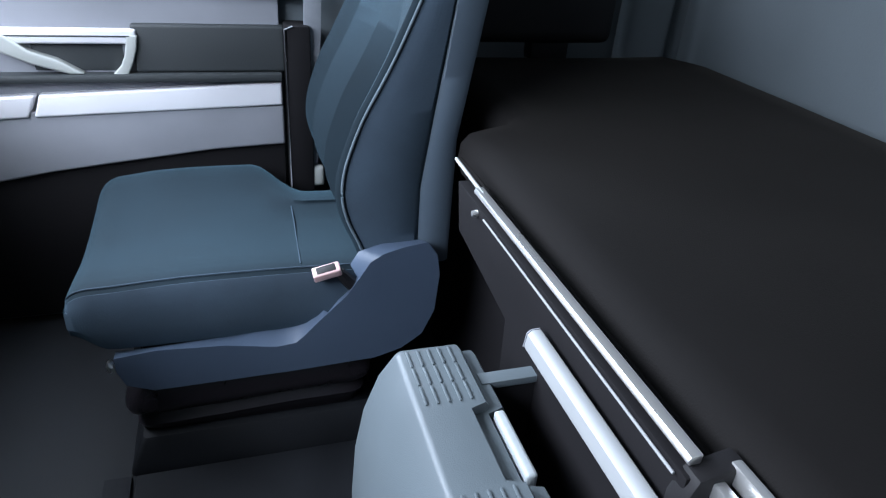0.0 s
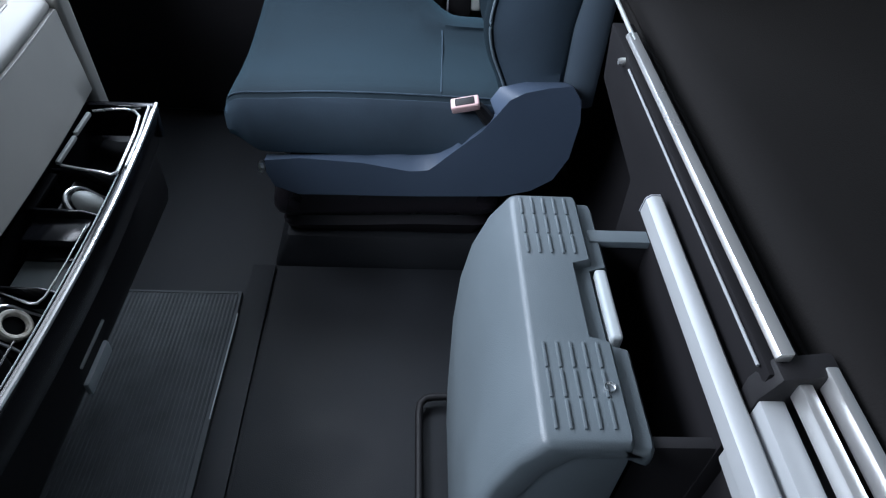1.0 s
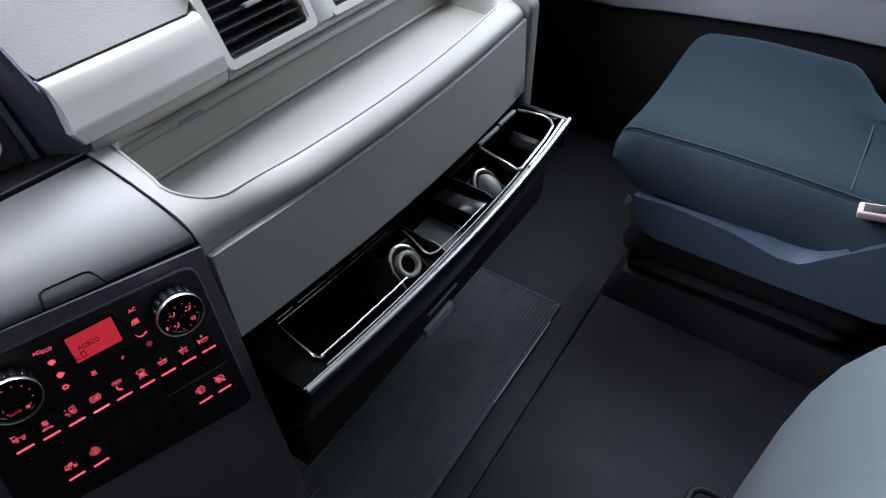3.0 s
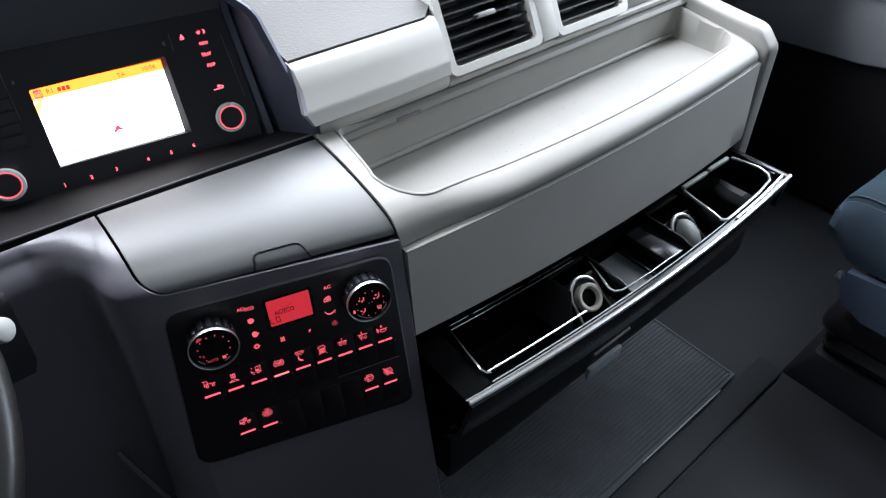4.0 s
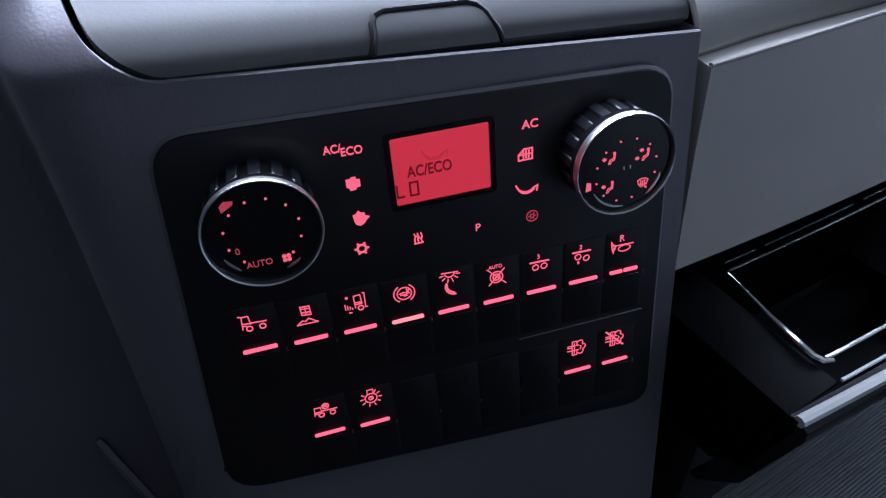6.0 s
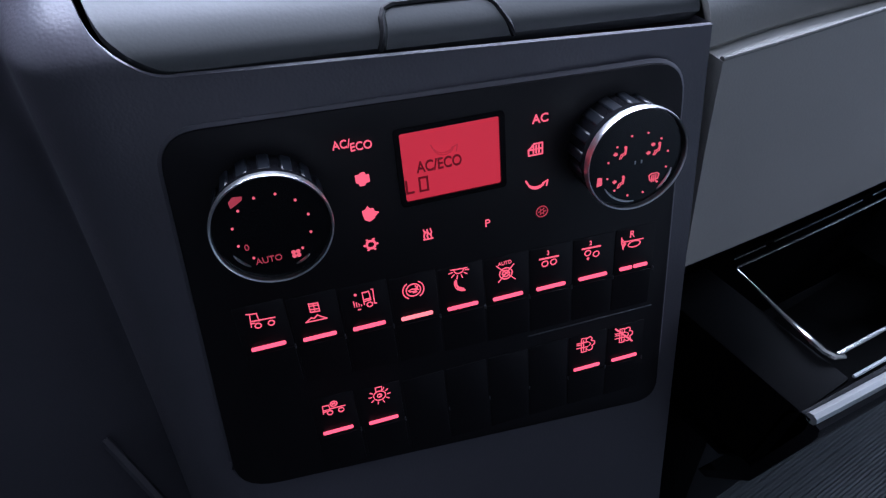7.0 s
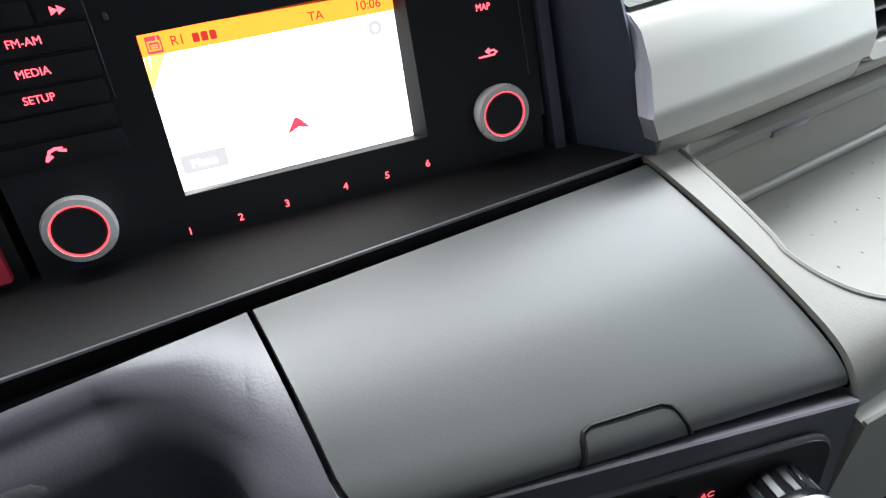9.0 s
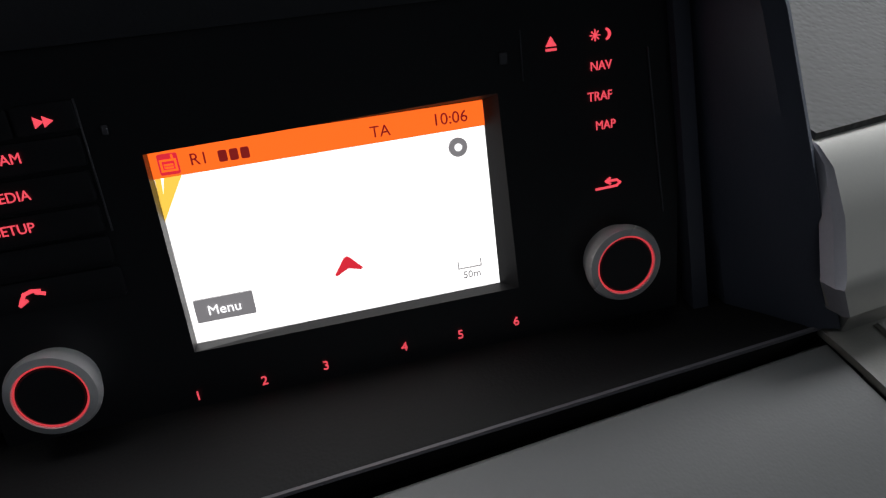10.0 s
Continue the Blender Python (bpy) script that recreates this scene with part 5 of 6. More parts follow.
lamp = [[(-4.2, 20.7), (3.1, 20.2)], arc(-0.6, 20.3, 2.2, 182, 358, 9)] + [[(-0.6 + 3.1 * math.cos(radians(q)), 20.0 + 3.1 * math.sin(radians(q))), (-0.6 + 4.6 * math.cos(radians(q)), 20.0 + 4.6 * math.sin(radians(q)))] for q in (192, 222, 256, 288, 320, 348)]
lamp += [arc(1.3, 12.7, 4.3, 150, 275, 10), arc(1.7, 13.2, 4.2, 160, 262, 9), arc(2.1, 13.6, 4.2, 168, 255, 9)]
auto = [arc(-0.6, 12.9, 3.0, 0, 360, 16), arc(-0.6, 12.9, 1.7, 0, 360, 10), [(-4.9, 17.8), (3.8, 8.7)], [(-4.2, 9.0), (3.2, 17.0)], [(-2.0, 12.2), (0.8, 13.6)]]
axle = [[(-5.6, 16.5), (3.5, 16.2)], [(-5.6, 16.2), (3.5, 15.9)], arc(-3.0, 13.4, 1.45, 0, 360, 12), arc(1.2, 13.4, 1.45, 0, 360, 12)]
axle_up = [[(-6.0, 16.8), (3.0, 16.5)], [(-6.0, 16.5), (3.0, 16.2)], arc(-3.2, 13.9, 1.45, 0, 360, 12), arc(1.1, 12.4, 1.45, 0, 360, 12), [(-2.9, 11.4), (-2.9, 10.2)], [(-3.3, 10.8), (-2.5, 10.8)]]
horn = [[(-7.4, 17.8), (-7.1, 14.4), (-6.2, 11.2)], [(-7.2, 17.0), (-5.6, 15.2), (3.9, 14.9)], [(-6.4, 12.0), (-5.2, 14.0)], [(-6.7, 15.6), (-5.8, 14.4)], [(-6.6, 13.4), (-5.8, 14.6)]] + [[(-0.6 + 3.1 * math.cos(radians(q)), 13.0 + 1.7 * math.sin(radians(q))) for q in range(0, 361, 24)]]
dpf = [[(-3.6, 20.0), (-1.0, 19.8), (-1.0, 17.8)], [(-3.4, 11.0), (-0.8, 10.8), (-0.8, 12.8)], [(-3.6, 20.0), (-3.4, 11.0)], [(-6.0, 17.4), (-1.0, 17.1)], [(-6.0, 16.2), (-3.8, 16.1)], [(-6.0, 14.2), (-1.0, 13.9)], [(-2.4, 18.6), (-2.2, 12.0)], [(-1.0, 17.1), (0.0, 17.0)], [(-1.0, 13.9), (0.0, 13.8)], arc(0.8, 18.6, 1.4, -40, 150, 7), arc(2.2, 15.6, 1.6, -80, 90, 7), arc(1.2, 12.6, 1.5, -150, 40, 7), arc(0.3, 15.4, 1.1, -60, 60, 5)]
mixer = [[(-5.0, 12.6), (-4.6, 17.4), (-1.8, 17.2), (-1.6, 14.4)], [(-4.8, 14.6), (-1.6, 14.4)], [(-4.9, 13.6), (-3.2, 13.5)], [(-1.6, 14.8), (5.6, 14.6)], arc(-1.9, 12.4, 1.25, 0, 360, 10), arc(3.4, 12.5, 1.25, 0, 360, 10), arc(0.6, 17.4, 1.6, 0, 360, 10), [(-0.6, 16.6), (1.6, 18.4)], [(-0.4, 18.2), (1.8, 16.6)]]
beacon = [arc(0.1, 16.2, 2.9, 0, 360, 16), arc(0.1, 16.2, 1.1, 0, 360, 8), [(-0.4, 17.2), (1.2, 16.2), (-0.2, 15.2)], [(-1.4, 19.0), (-1.2, 21.6), (1.6, 21.6), (1.5, 19.0)]] + [[(0.1 + 3.9 * math.cos(radians(q)), 16.2 + 3.9 * math.sin(radians(q))), (0.1 + 5.1 * math.cos(radians(q)), 16.2 + 5.1 * math.sin(radians(q)))] for q in (-105, -70, -35, 0, 35, 60, 145, 180, 215)]
row1 = [(-0.0879, 0.0021, truck), (-0.0663, 0.0008, hill), (-0.0446, 0.0, lorry), (-0.0230, -0.0009, brake), (-0.0016, -0.0016, lamp), (0.0201, -0.0023, auto), (0.0414, -0.0026, axle), (0.0628, -0.0028, axle_up), (0.0840, -0.0028, horn)]
row2 = [(0.0621, -0.0605, dpf), (0.0835, -0.0608, dpf + [[(-6.4, 20.8), (3.7, 9.9)], [(-6.0, 21.1), (4.1, 10.2)]]), (-0.0680, -0.0575, mixer), (-0.0459, -0.0588, beacon)]
for i, (u, w, sym) in enumerate(row1 + row2):
    key = part("rocker_switch", plate(rrect(u - 0.0103, u + 0.0103, w - 0.0245, w + 0.0225, 0.001, 2), -0.0004, 0.002, 0.0003), PANEL, panel)
    bar = plate(rrect(u - 0.0073, u + 0.0073, w - 0.0009, w + 0.0009, 0.0009, 4), -0.0010, 0.0)
    if i == 8:
        bar.free()
        bar = join_bm(plate(rrect(u - 0.0073, u - 0.0008, w - 0.0009, w + 0.0009, 0.0006, 3), -0.0010, 0.0), plate(rrect(u, u + 0.0073, w - 0.0009, w + 0.0009, 0.0006, 3), -0.0010, 0.0))
    part("light_bar", bar, RED_WARM if i == 3 else RED_HOT, key)
    strokes(sym, u, w, -0.0007, 0.001, key, RED, "symbol", 0.46)
    if i in (5, 6, 7, 8):
        lettering(("AUTO", "3", "2", "R")[i - 5], (0.0027, 0.0034, 0.0034, 0.0052)[i - 5], u + (-0.0010, -0.0016, -0.0020, -0.0022)[i - 5], w + (0.0187, 0.0190, 0.0191, 0.0187)[i - 5], -0.0007, key, RED, sx=0.85)
    # painted glint of the gap beside the key: a paler sliver
    part("switch_gap_glint", box(u + 0.0104, u + 0.0110, -0.0009, 0.001, w - 0.0048, w - 0.0024, 0.0002, 1), GAP_GLINT, key)
    part("key_ridge", box(u - 0.0100, u + 0.0100, -0.0008, 0.001, w - 0.0036, w - 0.0032, 0.0001, 1), PANEL, key)
# painted glints at the gaps between the blank switches
for u, w in ((-0.0130, -0.0637), (0.0514, -0.0650), (0.0300, -0.0646), (0.0085, -0.0642)):
    part("blank_gap_glint", box(u, u + 0.0006, -0.0008, 0.001, w - 0.001, w + 0.001, 0.0001, 1), GAP_GLINT, panel)
for u in (-0.0240, -0.0024, 0.0192, 0.0405):
    part("blank_switch", plate(rrect(u - 0.0103, u + 0.0103, -0.0850, -0.0375, 0.001, 2), -0.0004, 0.002, 0.0003), PANEL, panel)
part("panel_seam", box(0.030, 0.0965, -0.0006, 0.001, -0.0303, -0.0298, 0.0001, 1), CONSOLE, panel)

# lid of the storage compartment over the controls
lid = thing("compartment_lid", "smooth grey compartment lid with a finger tab over the controls", "lid")


def con(u, y, w):
    return CM @ Vector((u, y, w))


grid = []
for sm in [0.0007 * i for i in range(36)] + [0.0252 + (LID_W - 0.0252) * i / 30 for i in range(1, 31)]:
    foot, out, lean, pts = skin_column(sm, True)
    t0 = tau_of(lid_edge(sm) + LID_GAP)
    up = Vector((0.0026 * max(0.0, 1 - sm / 0.03), 0, 0))
    grid.append([tuple(catmull(pts, t0 + (9 - t0) * (j / 34) ** 1.3) + up) for j in range(35)])
part("cover", slab(grid, (0, 0.004, -0.005)), LID, lid)


def on_lid(sm, tau, lift):
    p = catmull(skin_column(sm, True)[3], tau)
    return p + Vector((0, -0.8, 0.6)) * lift


tab_line = [(0.090, 0.1), (0.0935, 2.2), (0.0955, 2.6), (0.0995, 2.8), (0.132, 2.85), (0.1360, 2.65), (0.1380, 2.2), (0.1415, 0.1)]
fine = []
for (a, t), (c, d) in zip(tab_line, tab_line[1:]):
    fine += [on_lid(a + (c - a) * i / 6, t + (d - t) * i / 6, 0.0001) for i in range(6)]
part("tab_groove", tube(fine + [on_lid(0.1415, 0.1, 0.0001)], 0.0011, 6), BLACK, lid)
grid = []
for i in range(13):
    v = i / 12
    edge = 0.25 * max(0.0, 1 - min(v, 1 - v) / 0.12) ** 2
    grid.append([tuple(on_lid((0.0918 + 0.0036 * tau / 2.6) + (0.0482 - 0.0072 * tau / 2.6) * v, tau * (1 - edge * 0.4), 0.0004)) for tau in (0.1, 0.4, 0.8, 1.2, 1.6, 2.0, 2.3, 2.6)])
part("tab", slab(grid, (0, 0.002, -0.001)), LID, lid)

# driver's side of the dash
cowl = thing("instrument_cowl", "dark moulded dashboard cowl beside the steering wheel", "dashboard")
# box standing in for a recess, whose shade is put into its darker colour
part("recess_pad", box(-0.285, -0.206, 0.7715, 0.80, 0.575, 0.688, 0.016, 4), PAD, cowl)
part("face", box(-0.70, -0.150, 0.80, 0.86, 0.32, 0.690, 0.012, 3), BLACK, cowl)
part("lower_shell", box(-0.70, -0.1, 0.86, 1.2, 0.2, 0.70, 0.01), BLACK, cowl)
stalk = part("column_stalk", tube([(-0.34, 0.70, 0.715), (-0.27, 0.685, 0.728), (-0.236, 0.676, 0.735)], [0.012, 0.010, 0.0085], 14), BLACK, cowl, "black steering-column stalk")
part("stalk_cap", lathe([(0.0, -0.0085), (0.0062, -0.0082), (0.0080, -0.0072), (0.0087, -0.0055), (0.0087, -0.001), (0.0078, 0.003), (0.0, 0.003)], 32), PALE, stalk, "pale round stalk end cap", look((-0.2185, 0.668, 0.738), (-0.25, 0.695, 0.725)) @ Matrix.Rotation(radians(-90), 4, "X"))
part("knee_edge", tube([con(-0.20, 0.08, -0.10), con(-0.17, 0.05, -0.15), con(-0.13, 0.01, -0.20), con(-0.09, -0.002, -0.245)], 0.003, 6), CONSOLE, cowl)

# ---- radio with its surround ----
RM = pose(-0.068, 0.861, 0.74, -17, 0, -8)
radio = thing("truck_radio", "black truck radio with lit colour screen and two knobs", "radio", RM)
SI = [(-0.0572, -0.0180), (0.0568, -0.0172), (0.0562, 0.0526), (-0.0565, 0.0520)]
SO = [(-0.0571, -0.0178), (0.0621, -0.0176), (0.0600, 0.0555), (-0.0564, 0.0524)]
part("face", frame_ring([(-0.124, -0.052), (0.128, -0.052), (0.128, 0.0872), (-0.124, 0.0872)], SO, 0.0, 0.02), RADIO_FACE, radio)
bm = bmesh.new()
a = [bm.verts.new((u, 0.0, w)) for u, w in SO]
b = [bm.verts.new((u, 0.0075, w)) for u, w in SI]
for i in range(len(a)):
    bm.faces.new((a[i], a[(i + 1) % len(a)], b[(i + 1) % len(a)], b[i]))
part("screen_recess", bm, BEVEL, radio)
scr = part("screen", plate(SI, 0.0072, 0.012), SCR_WHITE, radio, "bright white map screen")
part("status_bar", plate([(-0.0565, 0.0430), (0.0562, 0.0442), (0.0561, 0.0532), (-0.0564, 0.0526)], 0.0062, 0.0074), SCR_BAR, scr, "orange-red status bar")
part("radio_icon", plate(rrect(-0.0540, -0.0476, 0.0438, 0.0508, 0.0008, 3), 0.0061, 0.0067), SCR_RED, scr)
strokes([[(-0.6, -0.5), (0.6, -0.5), (0.6, 0.4), (-0.6, 0.4), (-0.6, -0.5)], [(-0.3, 0.0), (0.3, 0.0)], [(-0.3, -0.25), (0.3, -0.25)], [(0.4, 0.4), (0.4, 0.8)]], -0.0508, 0.0471, 0.0058, 0.0038, scr, SCR_BAR, "icon_lines", 0.16)
lettering("R1", 0.0056, -0.0411, 0.0475, 0.0058, scr, SCR_INK)
for k in range(3):
    part("station_mark", plate(rrect(-0.0350 + k * 0.0036, -0.0322 + k * 0.0036, 0.0455, 0.0493, 0.0006, 2), 0.0058, 0.0064), SCR_INK, scr)
lettering("TA", 0.0056, 0.0190, 0.0475, 0.0058, scr, SCR_INK)
lettering("10:06", 0.0058, 0.0438, 0.0484, 0.0058, scr, SCR_INK)
part("arrow", plate([(0.0006 + a * 1.05, 0.0015 + c * 0.9) for a, c in ((-0.0050, -0.0034), (-0.0012, 0.0030), (-0.0002, 0.0036), (0.0008, 0.0030), (0.0048, -0.0022), (0.0040, -0.0028), (0.0004, -0.0016), (-0.0004, -0.0016), (-0.0044, -0.0040))], 0.0064, 0.0072), SCR_RED, scr, "red position arrow")
part("compass", lathe([(0.0, 0.0064), (0.0034, 0.0064), (0.0034, 0.0072)], 24, (0.0458, 0.0378)), SCR_BTN, scr)
part("compass_dot", lathe([(0.0, 0.0061), (0.0014, 0.0061), (0.0014, 0.0066)], 12, (0.0458, 0.0378)), SCR_LET, scr)
btn = part("menu_button", plate(rrect(-0.0548, -0.0345, -0.0100, -0.0014, 0.0004, 2), 0.0064, 0.0073), SCR_BTN, scr, "grey menu button")
lettering("Menu", 0.0052, -0.0448, -0.0060, 0.0061, btn, SCR_LET)
lettering("50m", 0.0040, 0.0460, -0.0112, 0.0064, scr, SCR_BTN)
strokes([[(-1, 0.3), (-1, -0.3), (1, -0.3), (1, 0.3)]], 0.0455, -0.0070, 0.0064, 0.0044, scr, SCR_BTN, "scale_mark", 0.08)
part("map_patch", plate([(-0.0563, 0.0429), (-0.0545, 0.0429), (-0.0550, 0.0372), (-0.0535, 0.0430), (-0.0478, 0.0430), (-0.0515, 0.0370), (-0.0566, 0.0285), (-0.0567, 0.0330)], 0.0068, 0.0074), SCR_YEL, scr)
for t, u, w in zip("123456", (-0.0597, -0.0363, -0.0139, 0.0157, 0.0375, 0.0598), (-0.0346, -0.0341, -0.0332, -0.0323, -0.0320, -0.0313)):
    lettering(t, 0.0050, u, w, YF, radio, RED_RADIO)
for body, u, w in (("NAV", 0.0978, 0.0597), ("TRAF", 0.0971, 0.0493), ("MAP", 0.0989, 0.0389)):
    lettering(body, 0.0045, u, w, YF, radio, RED_RADIO, sx=0.88)
part("eject_symbol", plate([(0.0781, 0.0683), (0.0819, 0.0683), (0.0800, 0.0715)], YF, 0.0), RED_RADIO, radio)
part("eject_symbol", plate([(0.0781, 0.0668), (0.0819, 0.0668), (0.0819, 0.0676), (0.0781, 0.0676)], YF, 0.0), RED_RADIO, radio)
strokes([[(0.9 * math.cos(radians(q)), 0.9 * math.sin(radians(q))), (-0.9 * math.cos(radians(q)), -0.9 * math.sin(radians(q)))] for q in (0, 45, 90, 135)], 0.0960, 0.0700, YF, 0.0019, radio, RED_RADIO, th=0.2)
strokes([arc(-0.5, 0, 1.0, -70, 70, 8), arc(-0.7, 0, 1.0, -60, 60, 8)], 0.1006, 0.0700, YF, 0.0018, radio, RED_RADIO, th=0.3)
strokes([[(-1, -0.32), (0.7, -0.26), (0.98, -0.02), (0.7, 0.2), (-0.15, 0.2)], [(0.12, 0.42), (-0.2, 0.2), (0.12, -0.02)]], 0.0995, 0.0170, YF, 0.0047, radio, RED_RADIO, th=0.17)
# keys on the driver's side
for u0, u1, w0, w1 in ((-0.1225, -0.0897, 0.0625, 0.0715), (-0.0888, -0.0715, 0.0628, 0.0718), (-0.1225, -0.0722, 0.0518, 0.0615), (-0.1225, -0.0726, 0.0406, 0.0505), (-0.1225, -0.0730, 0.0303, 0.0394), (-0.1225, -0.0730, 0.0202, 0.0292), (-0.1225, -0.0722, 0.0083, 0.0186)):
    part("key", plate(rrect(u0, u1, w0, w1, 0.001, 2), -0.0016, 0.003, 0.0008), RADIO_FACE, radio)
part("key_line", box(-0.0715, -0.0710, -0.0006, 0.001, 0.030, 0.072, 0.0001, 1), CONSOLE, radio)
part("key_line", extrude_loop([(0.1153, -0.0006, 0.064), (0.1158, -0.0006, 0.064), (0.1220, -0.0006, 0.002), (0.1215, -0.0006, 0.002)], (0, 0.0014, 0)), CONSOLE, radio)
part("key_line", box(0.0690, 0.0695, -0.0006, 0.001, 0.058, 0.075, 0.0001, 1), CONSOLE, radio)
YK = -0.0021
for body, u, w in (("FM-AM", -0.0958, 0.0569), ("MEDIA", -0.0966, 0.0456), ("SETUP", -0.0980, 0.0355)):
    lettering(body, 0.0045, u, w, YK, radio, RED_RADIO, sx=0.94)
for u0, sg in ((-0.0831, 1), (-0.1035, -1)):
    for k in range(2):
        part("arrow_symbol", plate([(u0 + sg * k * 0.0026, 0.0648), (u0 + sg * (k * 0.0026 + 0.0028), 0.0665), (u0 + sg * k * 0.0026, 0.0682)], YK, YK + 0.0004), RED_RADIO, radio)
strokes([[(-0.9, -0.35), (-0.5, 0.3), (0.1, 0.5), (0.7, 0.45)], [(-1.0, -0.6), (-0.5, -0.3)], [(0.5, 0.3), (1.0, 0.15)]], -0.0999, 0.0134, YK, 0.0038, radio, RED_RADIO, "phone_symbol", 0.3)
for u, w in ((-0.1011, -0.0186), (0.1012, -0.0125)):
    k = part("volume_knob", lathe([(0.0128, 0.001), (0.0130, -0.004), (0.0146, -0.0055), (0.0149, -0.0075), (0.0140, -0.0100), (0.0116, -0.0106), (0.0112, -0.0096), (0.0112, -0.005)], 48, (u, w)), KNOB, radio, "silver-ringed radio knob")
    part("light_ring", lathe([(0.0112, -0.0096), (0.0111, -0.0101), (0.0108, -0.0101), (0.0107, -0.0096)], 48, (u, w), True), RED_RING, k)
    part("knob_cap", lathe([(0.0, -0.0100), (0.0100, -0.0100), (0.0104, -0.0094), (0.0105, -0.004)], 40, (u, w)), RADIO_FACE, k)
part("sensor", box(0.0615, 0.0643, -0.0008, 0.001, 0.0645, 0.0685, 0.0003, 1), CONSOLE, radio)
part("sensor", box(-0.0660, -0.0640, -0.0008, 0.001, 0.0600, 0.0630, 0.0003, 1), CONSOLE, radio)

surround = thing("radio_surround", "dark blue-grey radio surround with black hood", "dashboard trim", RM)
cheek = []
for i in range(47):
    w = -0.047 + 0.0044 * i
    u0 = 0.1310 + 0.0155 * max(0.0, min(1.0, (0.07 - w) / 0.115)) - 0.5 * max(0.0, w - 0.085)
    u3 = max(u0 + 0.004, 0.1664 - 0.27 * w - 22.0 * max(0.0, w - 0.072) ** 2)
    cheek.append([(u0, 0.006, w), (u0 + 0.0012, -0.0045, w), (u0 + (u3 - u0) * 0.35, -0.013, w), (u3 - 0.0065, -0.027, w), (u3, -0.0300, w), (u3 + 0.0035, -0.027, w), (u3 + 0.005, -0.010, w), (u3 + 0.005, 0.03, w)])
part("side_cheek", slab(cheek, (0.0, 0.012, 0)), TRIM_BLUE, surround)
part("cheek_strip", plate([(0.1205, 0.105), (0.1272, 0.105), (0.1408, -0.046), (0.1338, -0.046)], -0.0040, 0.004, 0.001), STRIP_BLUE, surround, "lighter blue-grey edge strip")
hood = []
for i in range(13):
    u = -0.36 + 0.49 * i / 12
    hood.append([(u, 0.004, 0.0868), (u, -0.0012, 0.0872), (u, -0.003, 0.092), (u, -0.010, 0.112), (u, -0.010, 0.135), (u, 0.01, 0.152), (u, 0.16, 0.165)])
part("hood", slab(hood, (0, 0.012, 0.0)), HOOD, surround)
part("backing", box(-0.33, 0.128, 0.016, 0.05, -0.052, 0.10, 0.002), BLACK, surround)
ledge = thing("radio_ledge", "black plastic ledge under the radio", "dashboard trim")
part("ledge_top", extrude_loop([(-0.42, 0.828, 0.690), (-0.115, 0.8110, 0.690), (0.102, 0.7985, 0.690), (0.102, 0.86, 0.690), (-0.42, 0.90, 0.690)], (0, 0, 0.0125), 0.003), BLACK, ledge)
# highlight on the ledge's front edge, laid on as a lighter bead
part("ledge_highlight", tube([(-0.42, 0.8285, 0.7018), (-0.115, 0.8115, 0.7018), (0.100, 0.7990, 0.7018)], 0.0011, 6), CONSOLE, ledge)
part("ledge_front", extrude_loop([(-0.42, 0.832, 0.66), (-0.115, 0.8155, 0.66), (0.100, 0.803, 0.66), (0.100, 0.83, 0.66), (-0.42, 0.86, 0.66)], (0, 0, 0.03), 0.001), LEDGE, ledge)

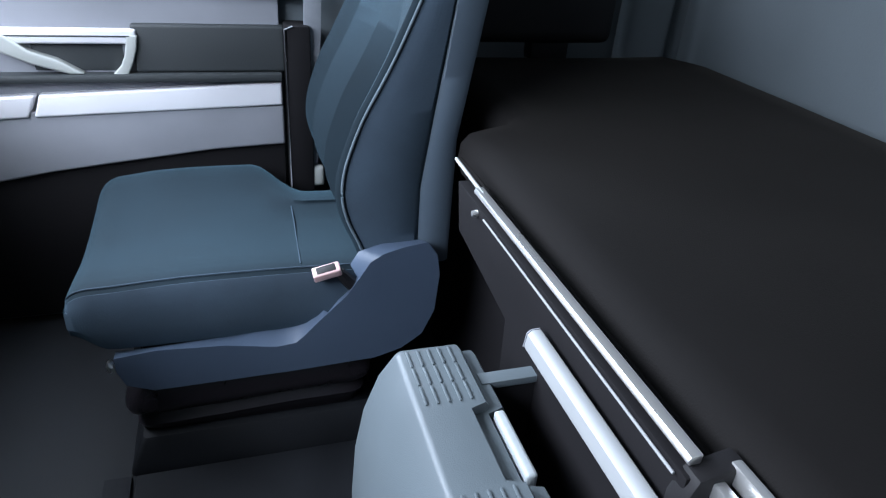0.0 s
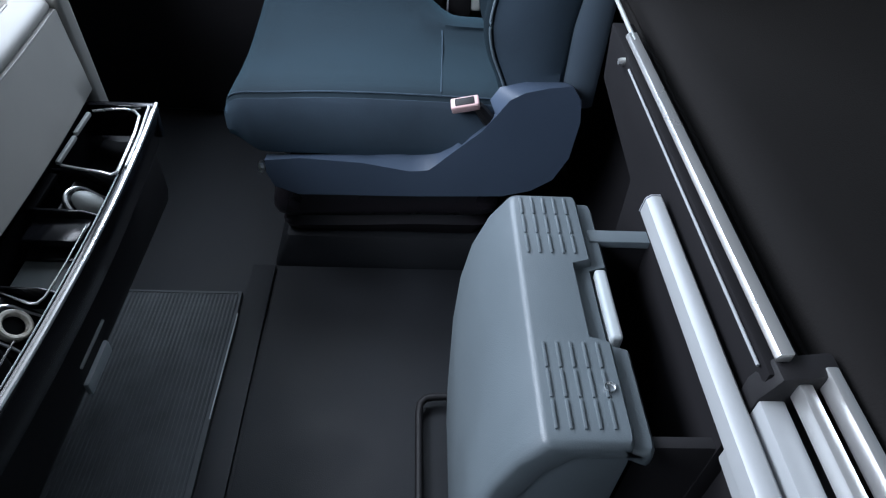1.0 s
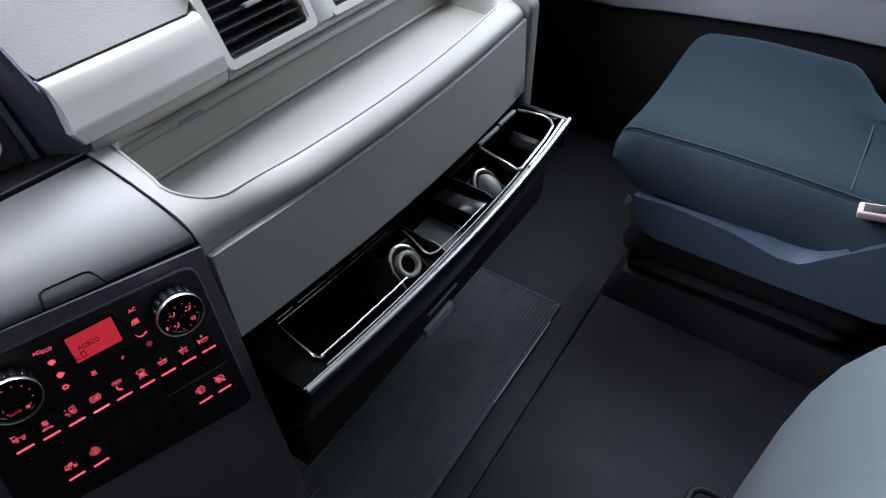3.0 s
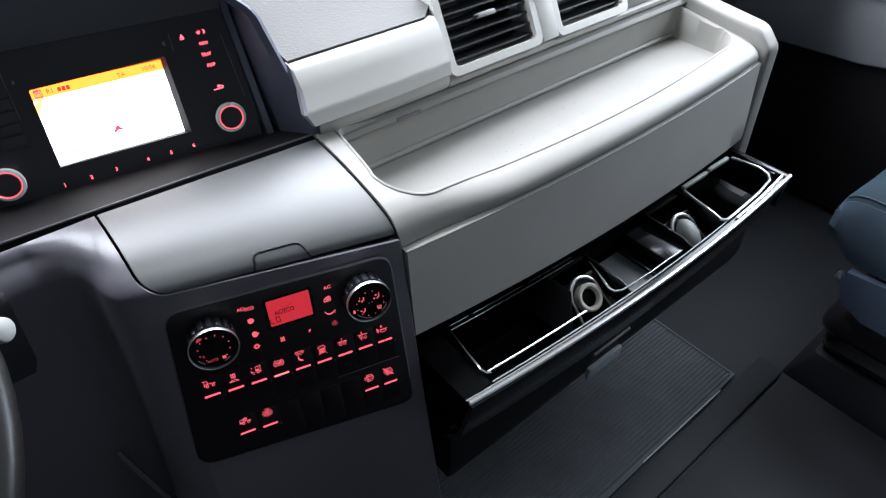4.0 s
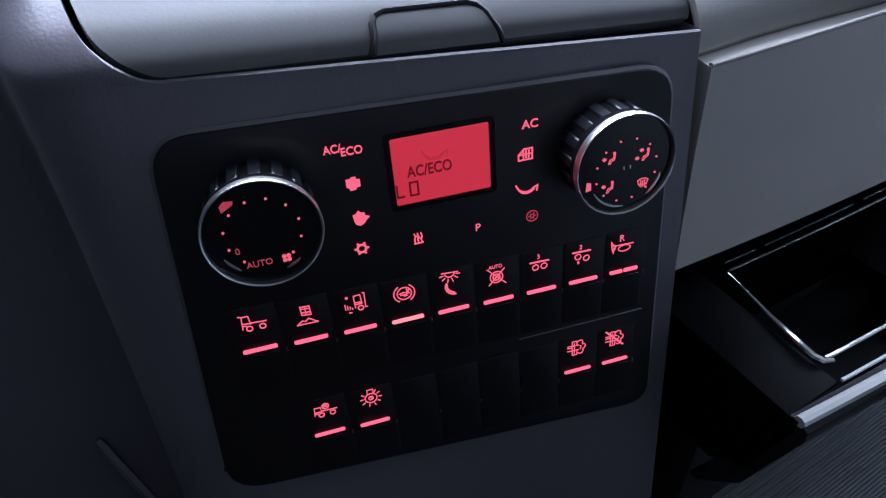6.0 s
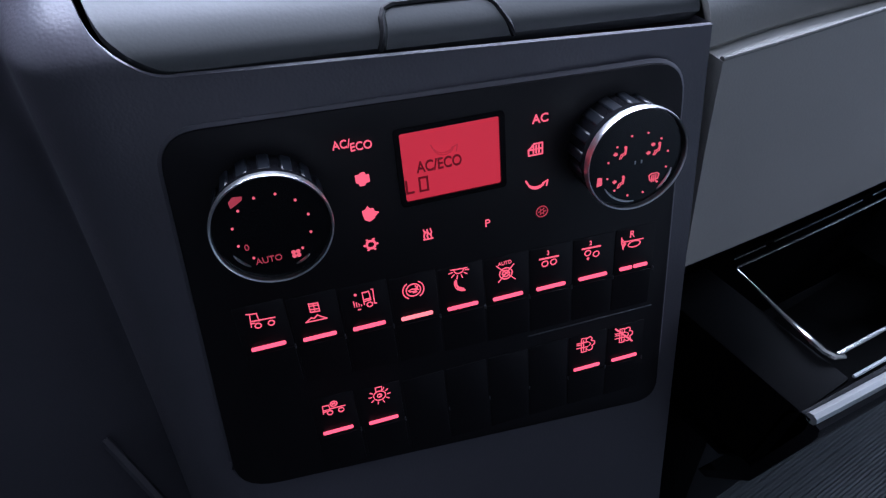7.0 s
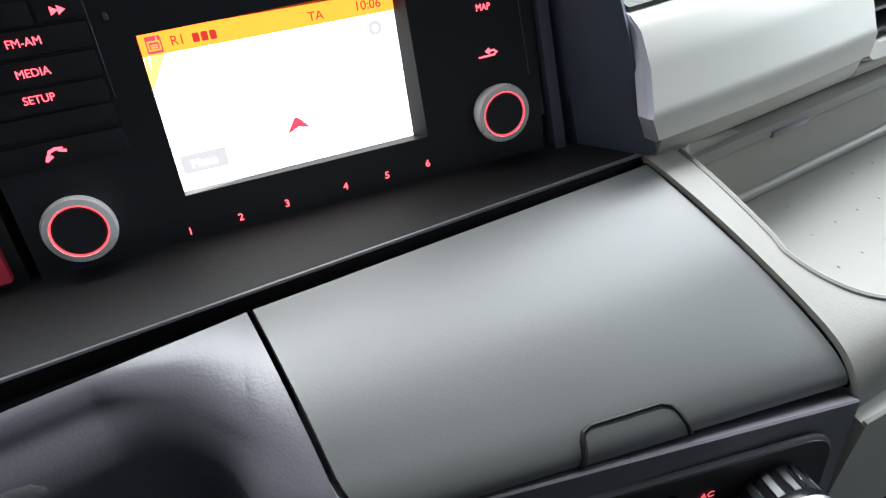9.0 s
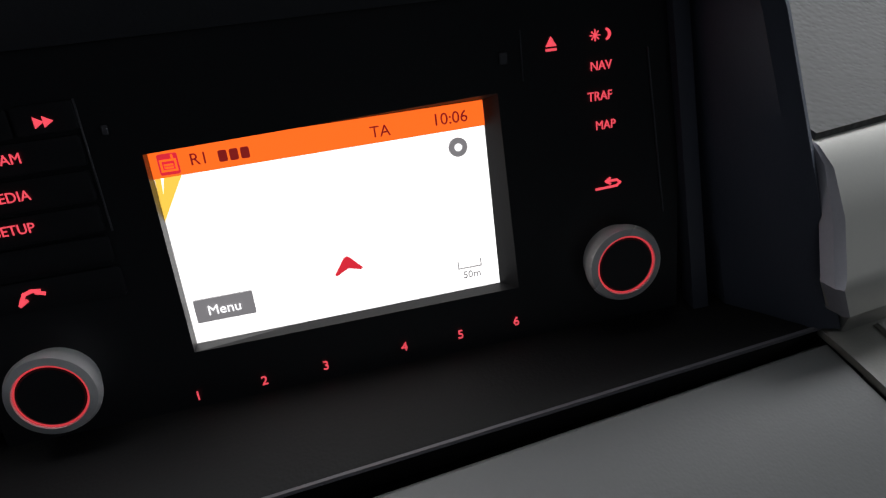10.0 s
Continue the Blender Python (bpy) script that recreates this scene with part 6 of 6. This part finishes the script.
# switches beside the radio
sw = thing("switch_block", "block of black rocker switches with a red hazard switch", "switch", RM)
part("block", box(-0.235, -0.128, 0.0, 0.02, -0.050, 0.086, 0.003), RADIO_FACE, sw)
for ci, (ua, ub) in enumerate(((-0.1810, -0.1585), (-0.1565, -0.1335), (-0.2050, -0.1830))):
    for w0, w1 in ((-0.036, 0.011), (0.016, 0.062)):
        hz = ci == 1 and w0 < 0
        key = part("hazard_switch" if hz else "rocker_switch", plate(rrect(ua, ub, w0, w1, 0.002, 3), -0.004, 0.002, 0.0015), RED_PLASTIC if hz else RADIO_FACE, sw, "red hazard-light switch" if hz else "")
        mid = (ua + ub) / 2
        wb = (w0 + w1) / 2 - 0.001
        part("light_bar", plate(rrect(mid - 0.0075, mid + 0.0075, wb - 0.0009, wb + 0.0009, 0.0008, 3), -0.0048, -0.003), WHITE_BAR, key)
        if hz:
            strokes([[(-1, -0.8), (1, -0.8), (0, 0.9), (-1, -0.8)], [(-0.45, -0.45), (0.45, -0.45), (0, 0.35), (-0.45, -0.45)]], mid, wb + 0.0105, -0.0046, 0.0058, key, WHITE_BAR, "triangle", 0.12)
        else:
            strokes([[(-0.8, -0.5), (-0.6, 0.5), (0.6, 0.5), (0.8, -0.5)], [(-0.3, 0), (0.3, 0)]], mid, wb + 0.0105, -0.0046, 0.0050, key, RED_DIM, "symbol", 0.18)

# ---- steering wheel ----
WM = pose(-0.4555, 0.64, 0.76, 25, 0, 0)
wheel = thing("steering_wheel", "black leather steering wheel with grey hub spokes", "steering wheel", WM)
part("rim", tube([(0.225 * math.cos(2 * math.pi * i / 72), 0.225 * math.sin(2 * math.pi * i / 72), 0.0) for i in range(72)], 0.0125, 16, True), LEATHER, wheel)
hub = [(0.085 * math.cos(2 * math.pi * i / 28), 0.075 * math.sin(2 * math.pi * i / 28)) for i in range(28)]
part("hub", extrude_loop([(x, y, -0.05) for x, y in hub], (0, 0, 0.035), 0.012, 3), WHEEL_GREY, wheel)
for a, half in ((-12, 15), (192, 15), (270, 9)):
    ring = [(0.072, a - 2.2 * half), (0.14, a - 0.95 * half), (0.190, a - 0.85 * half), (0.221, a - 1.1 * half), (0.221, a), (0.221, a + 1.1 * half), (0.190, a + 0.85 * half), (0.14, a + 0.95 * half), (0.072, a + 2.2 * half)]
    part("spoke", extrude_loop([(r * math.cos(radians(q)), r * math.sin(radians(q)), -0.030 + 0.12 * (r - 0.072)) for r, q in ring], (0, 0, 0.016), 0.005, 3), WHEEL_GREY, wheel)
part("column", tube([(0, 0, -0.05), (0, 0.0, -0.20), (0, -0.02, -0.34)], [0.05, 0.06, 0.06], 18), BLACK, wheel)
